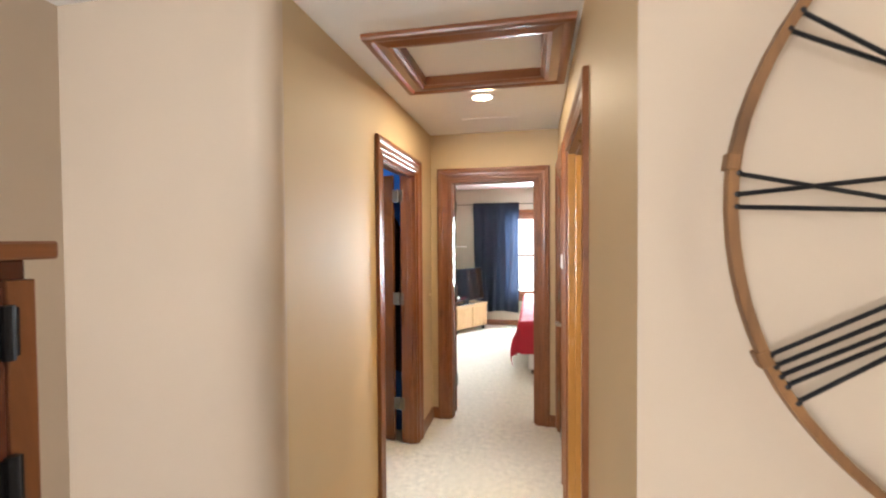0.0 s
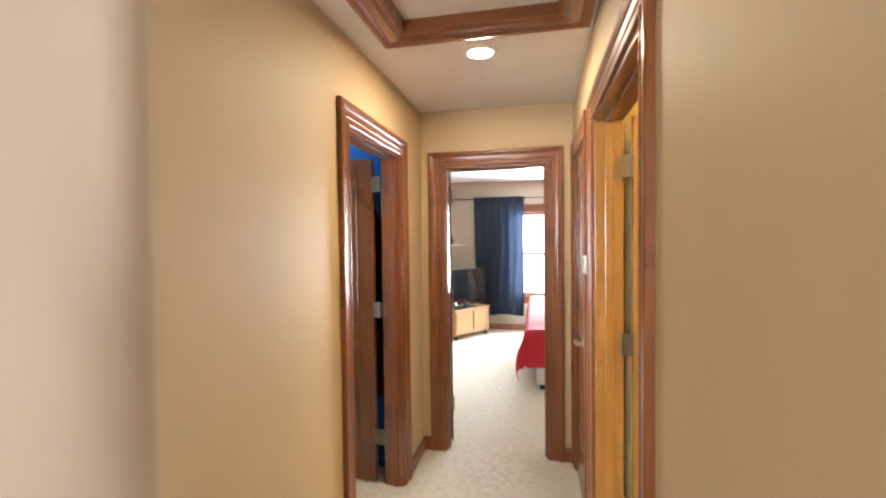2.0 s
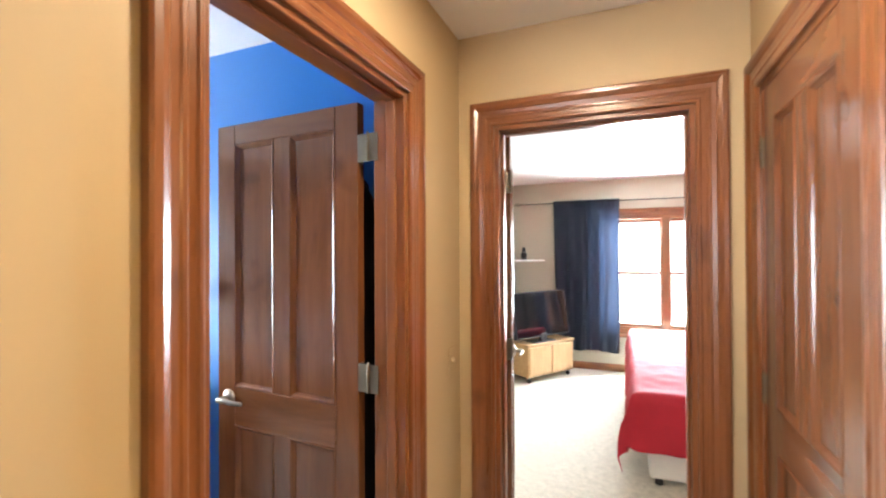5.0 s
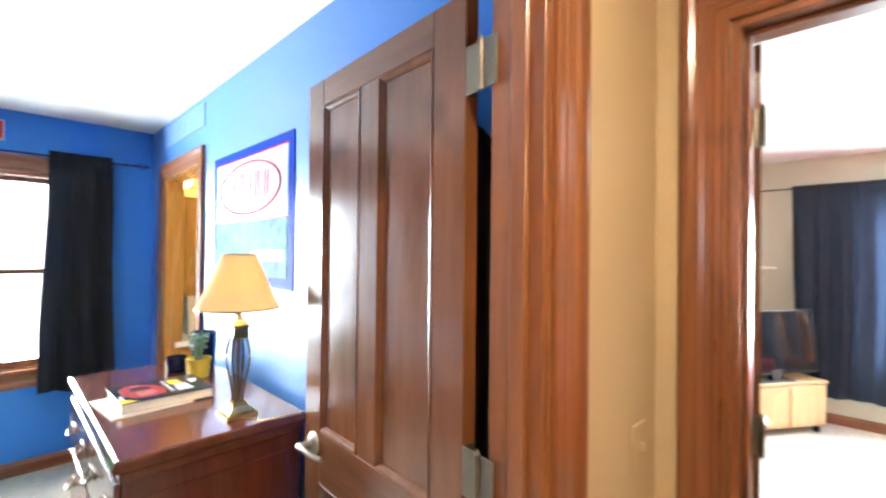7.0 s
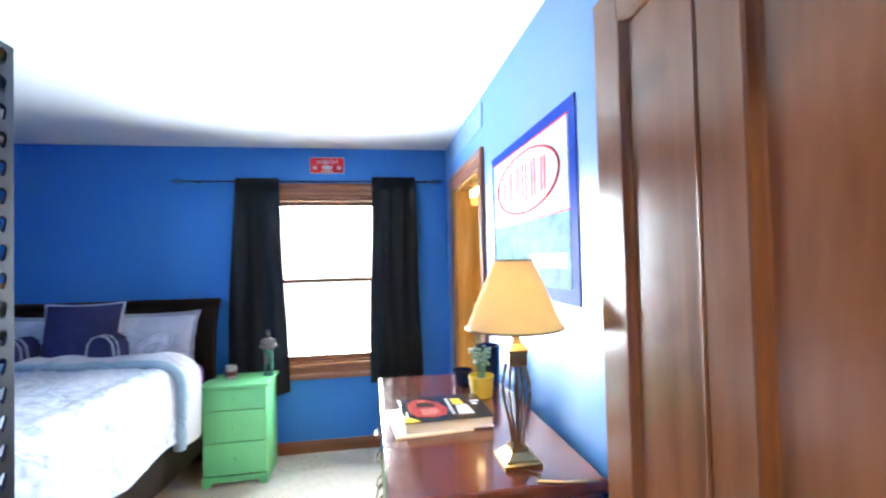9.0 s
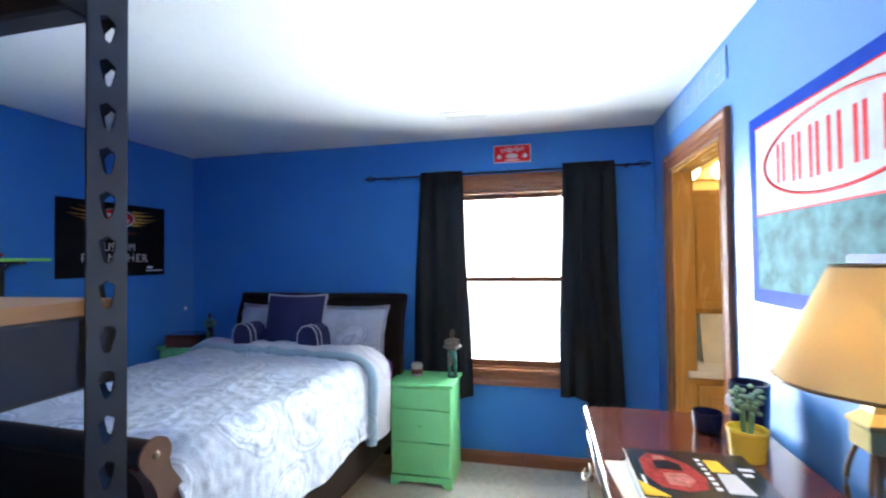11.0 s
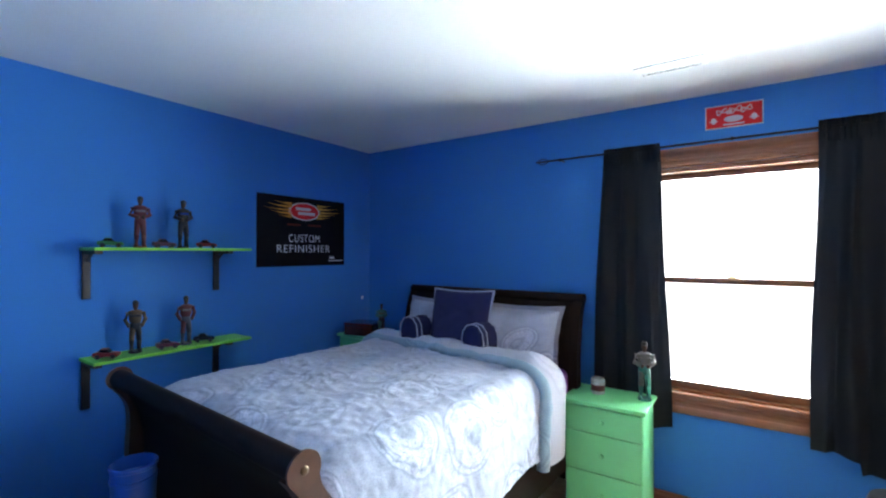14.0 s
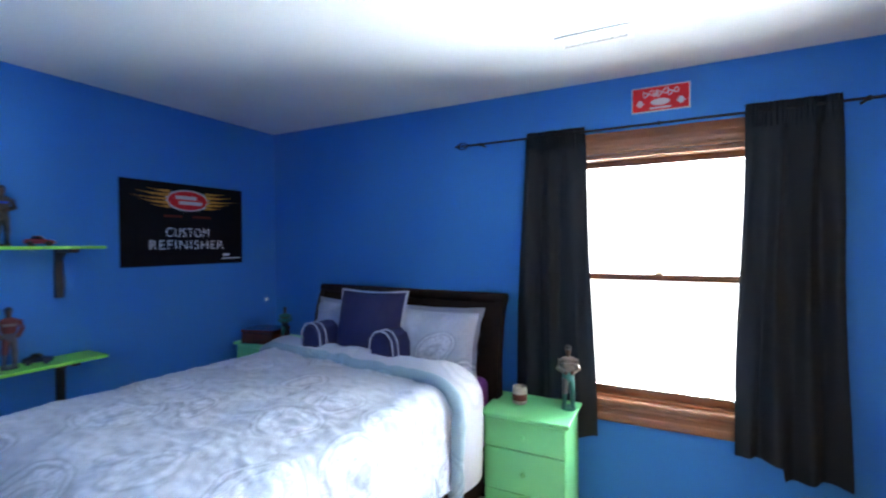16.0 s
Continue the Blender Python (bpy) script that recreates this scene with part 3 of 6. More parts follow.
# landing wall with a rounded outer corner into the hall
lw = bmesh.new()
R = 0.08
arc = [(XL - R + R * math.sin(a), 1.615 + R - R * math.cos(a)) for a in (radians(9 * i) for i in range(11))]
prism(lw, [(-1.62, 1.615)] + arc + [(XL, 1.70), (-0.788, 1.70), (-0.788, 1.674), (-1.62, 1.674)], 0, H, lambda u, v, w: (u, v, w))
solo("wall_landing_north", lw, M_TAN_DAY, "daylight-toned tan landing wall with a rounded corner", "wall", "structure", True)
wall("wall_landing_wheel", "y", 1.125, 1.20, 0.385, 3.0, M_TAN_DAY, "daylight-toned landing wall behind the wheel")
wall("wall_landing_face", "y", 1.120, 1.125, XR, 3.0, M_TAN_DAY, "daylight-toned landing wall behind the wheel")
# Openings in the unseen south and east walls, added for the fill lamps.
LW = (-2.1, -0.3, 0.55, 2.1)
wall("wall_landing_south", "y", -3.1, -3.0, -1.62, 3.0, M_TAN_DAY, "daylight-toned landing wall with an added unseen opening", [(-1.58, -0.70, 0.85, 2.32)])
wall("wall_landing_east", "x", 3.0, 3.14, -3.1, 1.20, M_TAN_DAY, "daylight-toned landing wall with an added unseen opening", [LW])
wall("wall_bath_east", "x", 2.2, 2.3, 1.20, 3.05, M_YELLOW, "yellow bathroom wall")
wall("wall_bath_north", "y", 3.05, 3.12, 0.44, 2.3, M_YELLOW, "yellow bathroom wall")
wall("wall_bath_south", "y", 1.20, 1.25, 0.44, 2.2, M_YELLOW, "yellow bathroom wall")
wall("wall_far_west", "x", -1.6, -1.5, 4.085, YB, M_FAR, "beige bedroom wall")
wall("wall_far_east", "x", 2.6, 2.7, 4.085, YB, M_FAR, "beige bedroom wall")
FW = (-0.36, 1.14, 0.55, 1.95)
wall("wall_far_north", "y", YB, YB + 0.14, -1.6, 2.7, M_FAR, "beige bedroom window wall", [FW])
wall("wall_closet_west", "x", -4.62, -4.56, 3.785, 5.3, M_YELLOW, "yellow dressing room wall")
wall("wall_closet_east", "x", -2.5, -2.44, 3.785, 5.3, M_YELLOW, "yellow dressing room wall")
wall("wall_closet_north", "y", 5.3, 5.36, -4.62, -2.44, M_YELLOW, "yellow dressing room wall")

# window backdrops
for nm, bm in (("backdrop", B(-8.1, -8.0, -3.5, 9.0, -3.0, 6.0)), ("backdrop", B(-5.0, 6.0, 12.0, 12.1, -3.0, 6.0)), ("backdrop", B(-6.0, 6.0, -7.1, -7.0, -3.0, 6.0)), ("backdrop", B(7.0, 7.1, -7.0, 5.0, -3.0, 6.0))):
    solo(nm, bm, M_OUT, "bright overcast daylight with pale foliage", "backdrop", "structure")

# door frames
f = thing("door_frame_1", label="moulded stained wood frame of the blue bedroom door", category="door frame", kind="structure")
casing(f, lambda a, o, z: (XL + o, a, z), *LD, ZT, mh=M_WY)
casing(f, lambda a, o, z: (XE - o, a, z), *LD, ZT, mh=M_WY)
jambs(f, "x", XE, XL, LD[0] - 0.001, LD[1] + 0.001, ZT + 0.001, (-0.80, -0.765))
f = thing("door_frame_2", label="moulded stained wood frame of the far bedroom door", category="door frame", kind="structure")
casing(f, lambda a, o, z: (a, YE - o, z), *ED, ZT)
casing(f, lambda a, o, z: (a, 4.085 + o, z), *ED, ZT)
jambs(f, "y", YE, 4.085, ED[0] - 0.001, ED[1] + 0.001, ZT + 0.001, (4.005, 4.04))
f = thing("door_frame_3", label="moulded stained wood frame of the bathroom door", category="door frame", kind="structure")
casing(f, lambda a, o, z: (XR - o, a, z), *RD, ZT, mh=M_WY)
# Jambs in the golden copy, coloured for the bathroom's warm light.
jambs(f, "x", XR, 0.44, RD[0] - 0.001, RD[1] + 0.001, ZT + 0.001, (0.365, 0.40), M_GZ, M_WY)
f = thing("door_frame_4", label="moulded stained wood frame of the hall closet", category="door frame", kind="structure")
casing(f, lambda a, o, z: (XR - o, a, z), *CD, ZT, mh=M_WY)
jambs(f, "x", XR, 0.44, CD[0] - 0.001, CD[1] + 0.001, ZT + 0.001)
f = thing("door_frame_5", label="moulded stained wood frame of the dressing room doorway, jambs in the warm-lit colour", category="door frame", kind="structure")
casing(f, lambda a, o, z: (a, YN - o, z), *CO, ZT)
# These jambs share the lamplight-coloured copy of the wood.
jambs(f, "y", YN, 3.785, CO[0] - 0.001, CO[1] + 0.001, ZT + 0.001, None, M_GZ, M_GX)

# door leaves
panel_door("door_1", (-0.914, 3.459, 0), 180 - 3.4, 0.700, M_DZ, M_DX, "open brown four-panel wooden door against the blue wall", side=-1, hz=(0.30, 1.10, 1.875), lock=(0.84, 0.990), top=1.955, st=0.098, mull=0.083, gap=0.040)
panel_door("door_2", (-0.545, 4.114, 0), 102.5, 0.70, M_DZ, M_DX, "open brown four-panel wooden door of the far bedroom", side=1)
# Leaf of the same door wood, coloured golden for lamplight.
panel_door("door_3", (0.472, 2.822, 0), 2, 0.80, M_GZ, M_GX, "open four-panel wooden bathroom door with warm light put in its colour", side=1)
panel_door("door_4", (XR + 0.004, CD[1] - 0.022, 0), -90, CD[1] - CD[0] - 0.044, M_DZ, M_DX, "closed brown four-panel closet door with a nickel lever", side=1, lever_z=0.975)

# baseboards
baseboard("baseboard_1", [(XL, 1.70), (XL, LD[0] - 0.101)], inward=-1)
baseboard("baseboard_2", [(XL, LD[1] + 0.101), (XL, YE), (ED[0] - 0.101, YE)], inward=-1)
baseboard("baseboard_3", [(ED[1] + 0.101, YE), (XR, YE)], inward=-1)
baseboard("baseboard_4", [(XR, 1.125), (XR, RD[0] - 0.101)])
baseboard("baseboard_5", [(XW, YN), (XW, YS), (-1.64, YS), (-1.64, 1.72)])
baseboard("baseboard_6", [(-1.0, YN), (CO[1] + 0.101, YN)])
baseboard("baseboard_7", [(CO[0] - 0.101, YN), (XW, YN)])
baseboard("baseboard_8", [(-1.5, 4.09), (-1.5, YB), (2.6, YB), (2.6, 4.09)], inward=-1)
baseboard("baseboard_9", [(-1.62, 1.615), (XL - 0.08, 1.615)], inward=-1)

# ceiling hatch
hz = H
hp = [(0.0, 0.0), (0.0, -0.020), (0.010, -0.028), (0.030, -0.030), (0.055, -0.024), (0.075, -0.020), (0.088, -0.028), (0.100, -0.030), (0.118, -0.026), (0.122, -0.016), (0.122, 0.0)]
ht = thing("ceiling_hatch", (0, 0, 0), 0, "attic hatch framed in dark moulded wood", "hatch", "", "structure")
x0, x1, y0, y1 = HATCH
for (ax, ay, bx_, by_, sx, sy, tx, ty, mt) in ((x0, y0, x1, y0, -1, -1, 1, -1, M_WX), (x1, y0, x1, y1, 1, -1, 1, 1, M_WY), (x1, y1, x0, y1, 1, 1, -1, 1, M_WX), (x0, y1, x0, y0, -1, 1, -1, -1, M_WY)):
    part("moulding", loft([(ax + sx * u, ay + sy * u, hz + v) for u, v in hp], [(bx_ + tx * u, by_ + ty * u, hz + v) for u, v in hp]), mt, ht)
for q in ((x0 - 0.004, x0 + 0.012, y0, y1), (x1 - 0.012, x1 + 0.004, y0, y1), (x0 + 0.012, x1 - 0.012, y0 - 0.004, y0 + 0.012), (x0 + 0.012, x1 - 0.012, y1 - 0.012, y1 + 0.004)):
    part("liner", B(*q, H - 0.018, H + 0.10, 0.003), M_WX, ht)
part("panel", B(x0 + 0.013, x1 - 0.013, y0 + 0.013, y1 - 0.013, H + 0.03, H + 0.045), M_CEIL, ht, "white hatch panel")

# recessed downlight
dl = thing("downlight", (-0.18, 3.04, H), 0, "lit round recessed ceiling downlight", "lamp")
part("trim_ring", lathe(bmesh.new(), [(0.062, 0.0), (0.062, -0.006), (0.078, -0.006), (0.083, -0.002), (0.083, 0.0)], 32), M_WHITE, dl, "", True)
part("lens", lathe(bmesh.new(), [(0.0, -0.003), (0.061, -0.003), (0.061, -0.001), (0.0, -0.001)], 32), M_GLOWCAN, dl, "glowing white lens")
part("return_panel", B(-0.39, 0.025, 3.52, 3.955, H - 0.004, H, 0.001), M_CEIL, thing("ceiling_panel", (0, 0, 0), 0, "flush white access panel in the hall ceiling", "panel", "", "structure"))

# bedroom ceiling register
vt = thing("ceiling_vent", (-3.88, 2.44, H), 0, "white louvred ceiling air register", "vent")
part("frame", box(box(box(B(-0.065, 0.065, -0.155, -0.130, -0.006, 0, 0.002), -0.065, 0.065, 0.130, 0.155, -0.006, 0, 0.002), -0.065, -0.045, -0.13, 0.13, -0.006, 0), 0.045, 0.065, -0.13, 0.13, -0.006, 0), M_WHITE, vt)
part("backing", B(-0.045, 0.045, -0.13, 0.13, -0.001, 0), M_WHITE, vt)
for i in range(9):
    part("slat", B(-0.043, 0.043, -0.122 + i * 0.0285, -0.108 + i * 0.0285, -0.005, -0.002), M_WHITE, vt)

# thermostat, light switch, wall outlet
th = thing("thermostat", (XR, 3.015, 1.41), 0, "small white thermostat on the hall wall", "thermostat")
part("body", B(-0.030, -0.004, -0.052, 0.052, -0.042, 0.042, 0.006, 2), M_WHITE, th, "", True)
part("back_plate", B(-0.004, 0, -0.056, 0.056, -0.046, 0.046, 0.001), M_WHITE, th)
part("display", B(-0.0315, -0.0302, 0.002, 0.030, 0.004, 0.026), M_GRAPH, th, "grey display")
part("dial", cyl(bmesh.new(), (-0.033, -0.025, 0.0), (-0.030, -0.025, 0.0), 0.010), M_WHITE, th)
sw = thing("light_switch", (XL, 3.86, 1.08), 0, "tan toggle switch plate on the hall wall", "switch")
part("plate", B(0, 0.005, -0.035, 0.035, -0.057, 0.057, 0.002), M_TAN, sw)
part("toggle", B(0.005, 0.018, -0.005, 0.005, -0.004, 0.014, 0.002), M_IVORY, sw)
ou = thing("wall_outlet", (-4.345, YS, 1.125), 0, "small white socket high on the blue wall", "outlet")
part("plate", B(-0.02, 0.02, 0, 0.006, -0.03, 0.03, 0.002), M_BLUE, ou)
part("socket", B(-0.010, 0.010, 0.006, 0.014, -0.012, 0.014, 0.002), M_WHITE, ou)


# ---- windows ----
def sash_window(name, label, at, a0, a1, z0, z1, p, mz, mx):
    """A double-hung window; at(a0, a1, p0, p1, z0, z1) gives a box across the wall's thickness p, 0 being the room face and 1 the outside."""
    w = thing(name, (0, 0, 0), 0, label, "window", "", "structure")
    zm = (z0 + z1) / 2
    for q in ((a0, a0 + 0.025, 0.0, 0.13, z0, z1), (a1 - 0.025, a1, 0.0, 0.13, z0, z1)):
        part("jamb", at(*q), mz, w)
    part("head", at(a0 + 0.025, a1 - 0.025, 0.0, 0.13, z1 - 0.025, z1), mx, w)
    part("window_sill", at(a0 + 0.025, a1 - 0.025, 0.0, 0.13, z0, z0 + 0.022), mx, w)
    for i, (s0, s1, d) in enumerate(((zm - 0.020, z1 - 0.025, 0.085), (z0 + 0.022, zm + 0.018, 0.045))):
        s = part("sash", at(a0 + 0.025, a0 + 0.062, d, d + 0.036, s0, s1), mz, w)
        part("stile", at(a1 - 0.062, a1 - 0.025, d, d + 0.036, s0, s1), mz, s)
        part("rail", at(a0 + 0.062, a1 - 0.062, d, d + 0.036, s1 - 0.036, s1), mx, s)
        part("rail", at(a0 + 0.062, a1 - 0.062, d, d + 0.036, s0, s0 + (0.044 if i else 0.036)), mx, s)
        g = part("pane", at(a0 + 0.062, a1 - 0.062, d + 0.014, d + 0.019, s0 + 0.03, s1 - 0.03), M_GLASS, s)
        g.visible_shadow = False
    part("latch", at((a0 + a1) / 2 - 0.02, (a0 + a1) / 2 + 0.02, 0.036, 0.046, zm + 0.018, zm + 0.030), M_BRASS, w)
    return w


w1 = sash_window("window_1", "double-hung window in stained wood", lambda a0, a1, p0, p1, z0, z1: B(XW - p1, XW - p0, a0, a1, z0, z1, 0.002), *WIN, None, M_WZ, M_WY)
casing(w1, lambda a, o, z: (XW + o, a, z), WIN[0], WIN[1], WIN[3], WIN[2], 0.115, True, M_WZ, M_WY)
part("stool", B(XW, XW + 0.045, WIN[0] - 0.03, WIN[1] + 0.03, WIN[2] - 0.012, WIN[2] + 0.012, 0.004), M_WY, w1)
at_n = lambda a0, a1, p0, p1, z0, z1: B(a0, a1, YB + p0, YB + p1, z0, z1, 0.002)
mid = 0.385
w2 = sash_window("window_2", "double-hung twin window in stained wood", at_n, FW[0], mid, FW[2], FW[3], None, M_WZ, M_WX)
w3 = sash_window("window_3", "double-hung twin window in stained wood", at_n, mid, FW[1], FW[2], FW[3], None, M_WZ, M_WX)
casing(w2, lambda a, o, z: (a, YB - o, z), FW[0], FW[1], FW[3], FW[2], 0.11, True)
part("mullion_cover", B(mid - 0.05, mid + 0.05, YB - 0.016, YB, FW[2], FW[3], 0.004), M_WZ, w2)
# Unseen window, added behind the east fill lamp.
w4 = sash_window("fill_window", "unseen landing window added for the east fill lamp", lambda a0, a1, p0, p1, z0, z1: B(3.0 + p0, 3.0 + p1, a0, a1, z0, z1, 0.002), *LW, None, M_WZ, M_WY)
for q in (w1, w2, w3, w4):
    q["kind"] = "structure"


# black sheet on a hook, added to darken the gap behind the open bedroom door
gm = thing("dark_gap_sheet", (-1.10, 3.60, 0), 0, "black sheet added behind the open door to darken the gap", "garment")
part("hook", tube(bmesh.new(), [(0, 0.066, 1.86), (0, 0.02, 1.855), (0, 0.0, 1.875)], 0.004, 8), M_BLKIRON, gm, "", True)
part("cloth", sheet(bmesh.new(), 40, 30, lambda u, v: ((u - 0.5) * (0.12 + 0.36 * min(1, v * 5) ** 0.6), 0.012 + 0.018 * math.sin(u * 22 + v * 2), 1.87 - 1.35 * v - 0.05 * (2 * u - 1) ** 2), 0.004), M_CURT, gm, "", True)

# ---- landing ----
def wheel(loc):
    w = thing("wheel_ornament", loc, 0, "bent-wood wheel with dark iron spokes hung on the landing wall", "wall decor")
    Rr, hub = 0.5825, 0.15
    rim = bmesh.new()
    n = 72
    ring = []
    for i in range(n):
        a = 2 * math.pi * i / n
        j = 0.003 * noise.noise((math.cos(a) * 3, math.sin(a) * 3, 1.0))
        ring.append([rim.verts.new(((r + j) * math.cos(a), y, (r + j) * math.sin(a))) for r, y in ((Rr - 0.009, -0.010), (Rr + 0.007, -0.010), (Rr + 0.007, 0.010), (Rr - 0.009, 0.010))])
    for i in range(n):
        a, b = ring[i], ring[(i + 1) % n]
        for k in range(4):
            rim.faces.new((a[k], a[(k + 1) % 4], b[(k + 1) % 4], b[k]))
    bmesh.ops.recalc_face_normals(rim, faces=rim.faces)
    part("rim", rim, M_BOWOOD, w, "bent raw wood rim")
    hb = bmesh.new()
    tube(hb, [(hub * math.cos(2 * math.pi * i / 40), 0, hub * math.sin(2 * math.pi * i / 40)) for i in range(40)], 0.010, 8, True)
    part("hub_ring", hb, M_BLKIRON, w, "", True)
    spokes = ((147.3, 147.8), (150.5, 148.6), (174.1, 177.1), (177.5, 173.7), (179.5, 180.4), (204.3, 202.8), (206.2, 205.7), (207.9, 208.4), (209.7, 210.5), (212.7, 212.8))
    for base in (0, 90, 180, 270):
        for a, e in spokes:
            p0 = Vector(((Rr - 0.006) * math.cos(radians(a + base)), -0.004, (Rr - 0.006) * math.sin(radians(a + base))))
            p1 = Vector((0.39 * math.cos(radians(e + base)), -0.002, 0.39 * math.sin(radians(e + base))))
            s = bmesh.new()
            cyl(s, p0, p0 + (p1 - p0) * 2.25, 0.0040, n=8)
            ball(s, p0, 0.008, 8)
            part("spoke", s, M_BLKIRON, w, "", True)
    for sz in (-1, 1):
        part("mounting_peg", B(-0.010, 0.010, 0.010, 0.045, sz * Rr - 0.008, sz * Rr + 0.008, 0.002), M_BLKIRON, w)
    for a in (24, 172.3, 204.5):
        part("splice_plate", B(-0.013, 0.008, -0.012, 0.012, -0.014, 0.014, 0.002), M_BOWOOD, w, "", m=pose((Rr + 0.006) * math.cos(radians(a)), 0, (Rr + 0.006) * math.sin(radians(a)), 0, -a, 0))
    return w


wheel((1.04, 1.075, 1.596))

cabn = thing("wood_cabinet", (-0.80, 0.275, 0), 0, "red-brown wooden cabinet with iron strap hinges", "cabinet")
part("body", B(-0.07, 0.17, -0.50, 0.525, 0.06, 1.525, 0.003), M_CHZ, cabn)
part("top_board", B(-0.09, 0.205, -0.53, 0.55, 1.525, 1.553, 0.004), M_WY, cabn)
part("plinth", B(-0.06, 0.16, -0.49, 0.515, 0.0, 0.06), M_WY, cabn)
part("face_frame", box(box(B(0.17, 0.19, 0.485, 0.525, 0.06, 1.495, 0.002), 0.17, 0.19, -0.50, -0.46, 0.06, 1.495, 0.002), 0.17, 0.19, -0.46, 0.485, 0.06, 0.12, 0.002), M_WZ, cabn)
for a, b in ((-0.457, 0.010), (0.014, 0.482)):
    d_ = part("door", B(0.172, 0.192, a, b, 0.123, 1.488, 0.003), M_CHZ, cabn)
    part("panel", B(0.192, 0.196, a + 0.09, b - 0.09, 0.22, 1.39, 0.002), M_CHZ, d_)
    for z in (0.30, 1.20, 1.42):
        h_ = bmesh.new()
        yy = b if b > 0.1 else a
        cyl(h_, (0.197, yy, z - 0.040), (0.197, yy, z + 0.040), 0.0085, n=12)
        box(h_, 0.1935, 0.1955, yy - 0.016, yy + 0.016, z - 0.036, z + 0.036)
        part("hinge", h_, M_BLKIRON, d_, "black iron hinge")

# ---- things of the blue bedroom ----
def perforated(bm, w, h, y, pitch=0.038, x0=0.0, turn=None):
    """A strip w wide (x) and h high with oval holes in a row, 2 mm thick at depth y."""
    def v(x, z, yy):
        p = Vector((x0 + x, yy, z))
        return bm.verts.new(turn @ p if turn else p)
    n = int(h / pitch)
    for side in (0, 1):
        yy = y + side * 0.002
        for i in range(n):
            z0, z1 = i * pitch, (i + 1) * pitch
            cz, cx = (z0 + z1) / 2, w / 2
            out = [(0, z0), (w / 2, z0), (w, z0), (w, cz), (w, z1), (w / 2, z1), (0, z1), (0, cz)]
            rx, rz = w * 0.22, pitch * 0.32
            inn = [(cx - rx * 0.45, cz - rz * 0.85), (cx, cz - rz), (cx + rx * 0.45, cz - rz * 0.85), (cx + rx * 0.85, cz), (cx + rx, cz + rz * 0.6), (cx, cz + rz), (cx - rx, cz + rz * 0.6), (cx - rx * 0.85, cz)]
            o, q = [v(a, b, yy) for a, b in out], [v(a, b, yy) for a, b in inn]
            for k in range(8):
                fs = (o[k], o[(k + 1) % 8], q[(k + 1) % 8], q[k])
                bm.faces.new(fs if side == 0 else tuple(reversed(fs)))
    return bm


rack = thing("shelving_rack", (-1.46, 2.548, 0), 0, "graphite steel boltless shelving rack with chipboard shelves", "shelving")
DX, DY = 0.60, -0.80
for px_, py_, sx, sy in ((0, 0, 1, -1), (DX, 0, -1, -1), (0, DY, 1, 1), (DX, DY, -1, 1)):
    pb = bmesh.new()
    a = Matrix.Translation((px_, py_, 0)) @ Matrix.Diagonal((sx, sy, 1, 1))
    perforated(pb, 0.036, 1.83, 0.0, turn=a)
    perforated(pb, 0.036, 1.83, 0.0, turn=a @ Matrix(((0, 1, 0, 0), (1, 0, 0, 0), (0, 0, 1, 0), (0, 0, 0, 1))))
    bmesh.ops.remove_doubles(pb, verts=pb.verts, dist=0.0003)
    post = part("post", pb, M_GRAPH, rack, "perforated graphite steel post")
    part("foot", B(px_ - 0.004, px_ + 0.040 * sx, min(py_, py_ + 0.04 * sy), max(py_, py_ + 0.04 * sy), 0, 0.02) if sx > 0 else B(px_ - 0.040, px_ + 0.004, min(py_, py_ + 0.04 * sy), max(py_, py_ + 0.04 * sy), 0, 0.02), M_BLACK, post)
for z in (0.12, 0.72, 1.425, 1.745):
    for q in ((0.004, DX - 0.004, -0.030, -0.004), (0.004, DX - 0.004, DY + 0.004, DY + 0.030), (0.004, 0.030, DY + 0.030, -0.030), (DX - 0.030, DX - 0.004, DY + 0.030, -0.030)):
        part("beam", B(*q, z, z + 0.06, 0.003), M_GRAPH, rack)
    part("shelf", B(0.006, DX - 0.006, DY + 0.006, -0.006, z + 0.06, z + 0.072), M_OAKX, rack, "tan chipboard shelf")

dr = thing("dresser", (-2.455, 3.35, 0), 0, "glossy cherry wood dresser against the blue wall", "dresser")
DW, DD, DT = 0.585, 0.295, 0.92
bm = bmesh.new()
levels = [(-0.012, DT - 0.044), (0.0, DT - 0.036), (0.004, DT - 0.026), (0.0, DT - 0.012), (-0.004, DT - 0.004), (-0.010, DT)]
rings = [[bm.verts.new((sx * (DW + o), sy * (DD + o), z)) for sx, sy in ((-1, -1), (1, -1), (1, 1), (-1, 1))] for o, z in levels]
for a, b in zip(rings, rings[1:]):
    for k in range(4):
        bm.faces.new((a[k], a[(k + 1) % 4], b[(k + 1) % 4], b[k]))
bm.faces.new(list(reversed(rings[0]))), bm.faces.new(rings[-1])
part("top", bm, M_CHX, dr, "polished cherry top with a moulded edge")
part("case", B(-DW + 0.025, DW - 0.025, -DD + 0.025, DD - 0.01, 0.10, DT - 0.044, 0.003), M_CHZ, dr)
part("cornice", B(-DW + 0.015, DW - 0.015, -DD + 0.015, DD - 0.008, DT - 0.075, DT - 0.0442, 0.006, 2), M_CHX, dr)
part("base_moulding", B(-DW + 0.012, DW - 0.012, -DD + 0.012, DD - 0.008, 0.09, 0.14, 0.006, 2), M_CHX, dr)
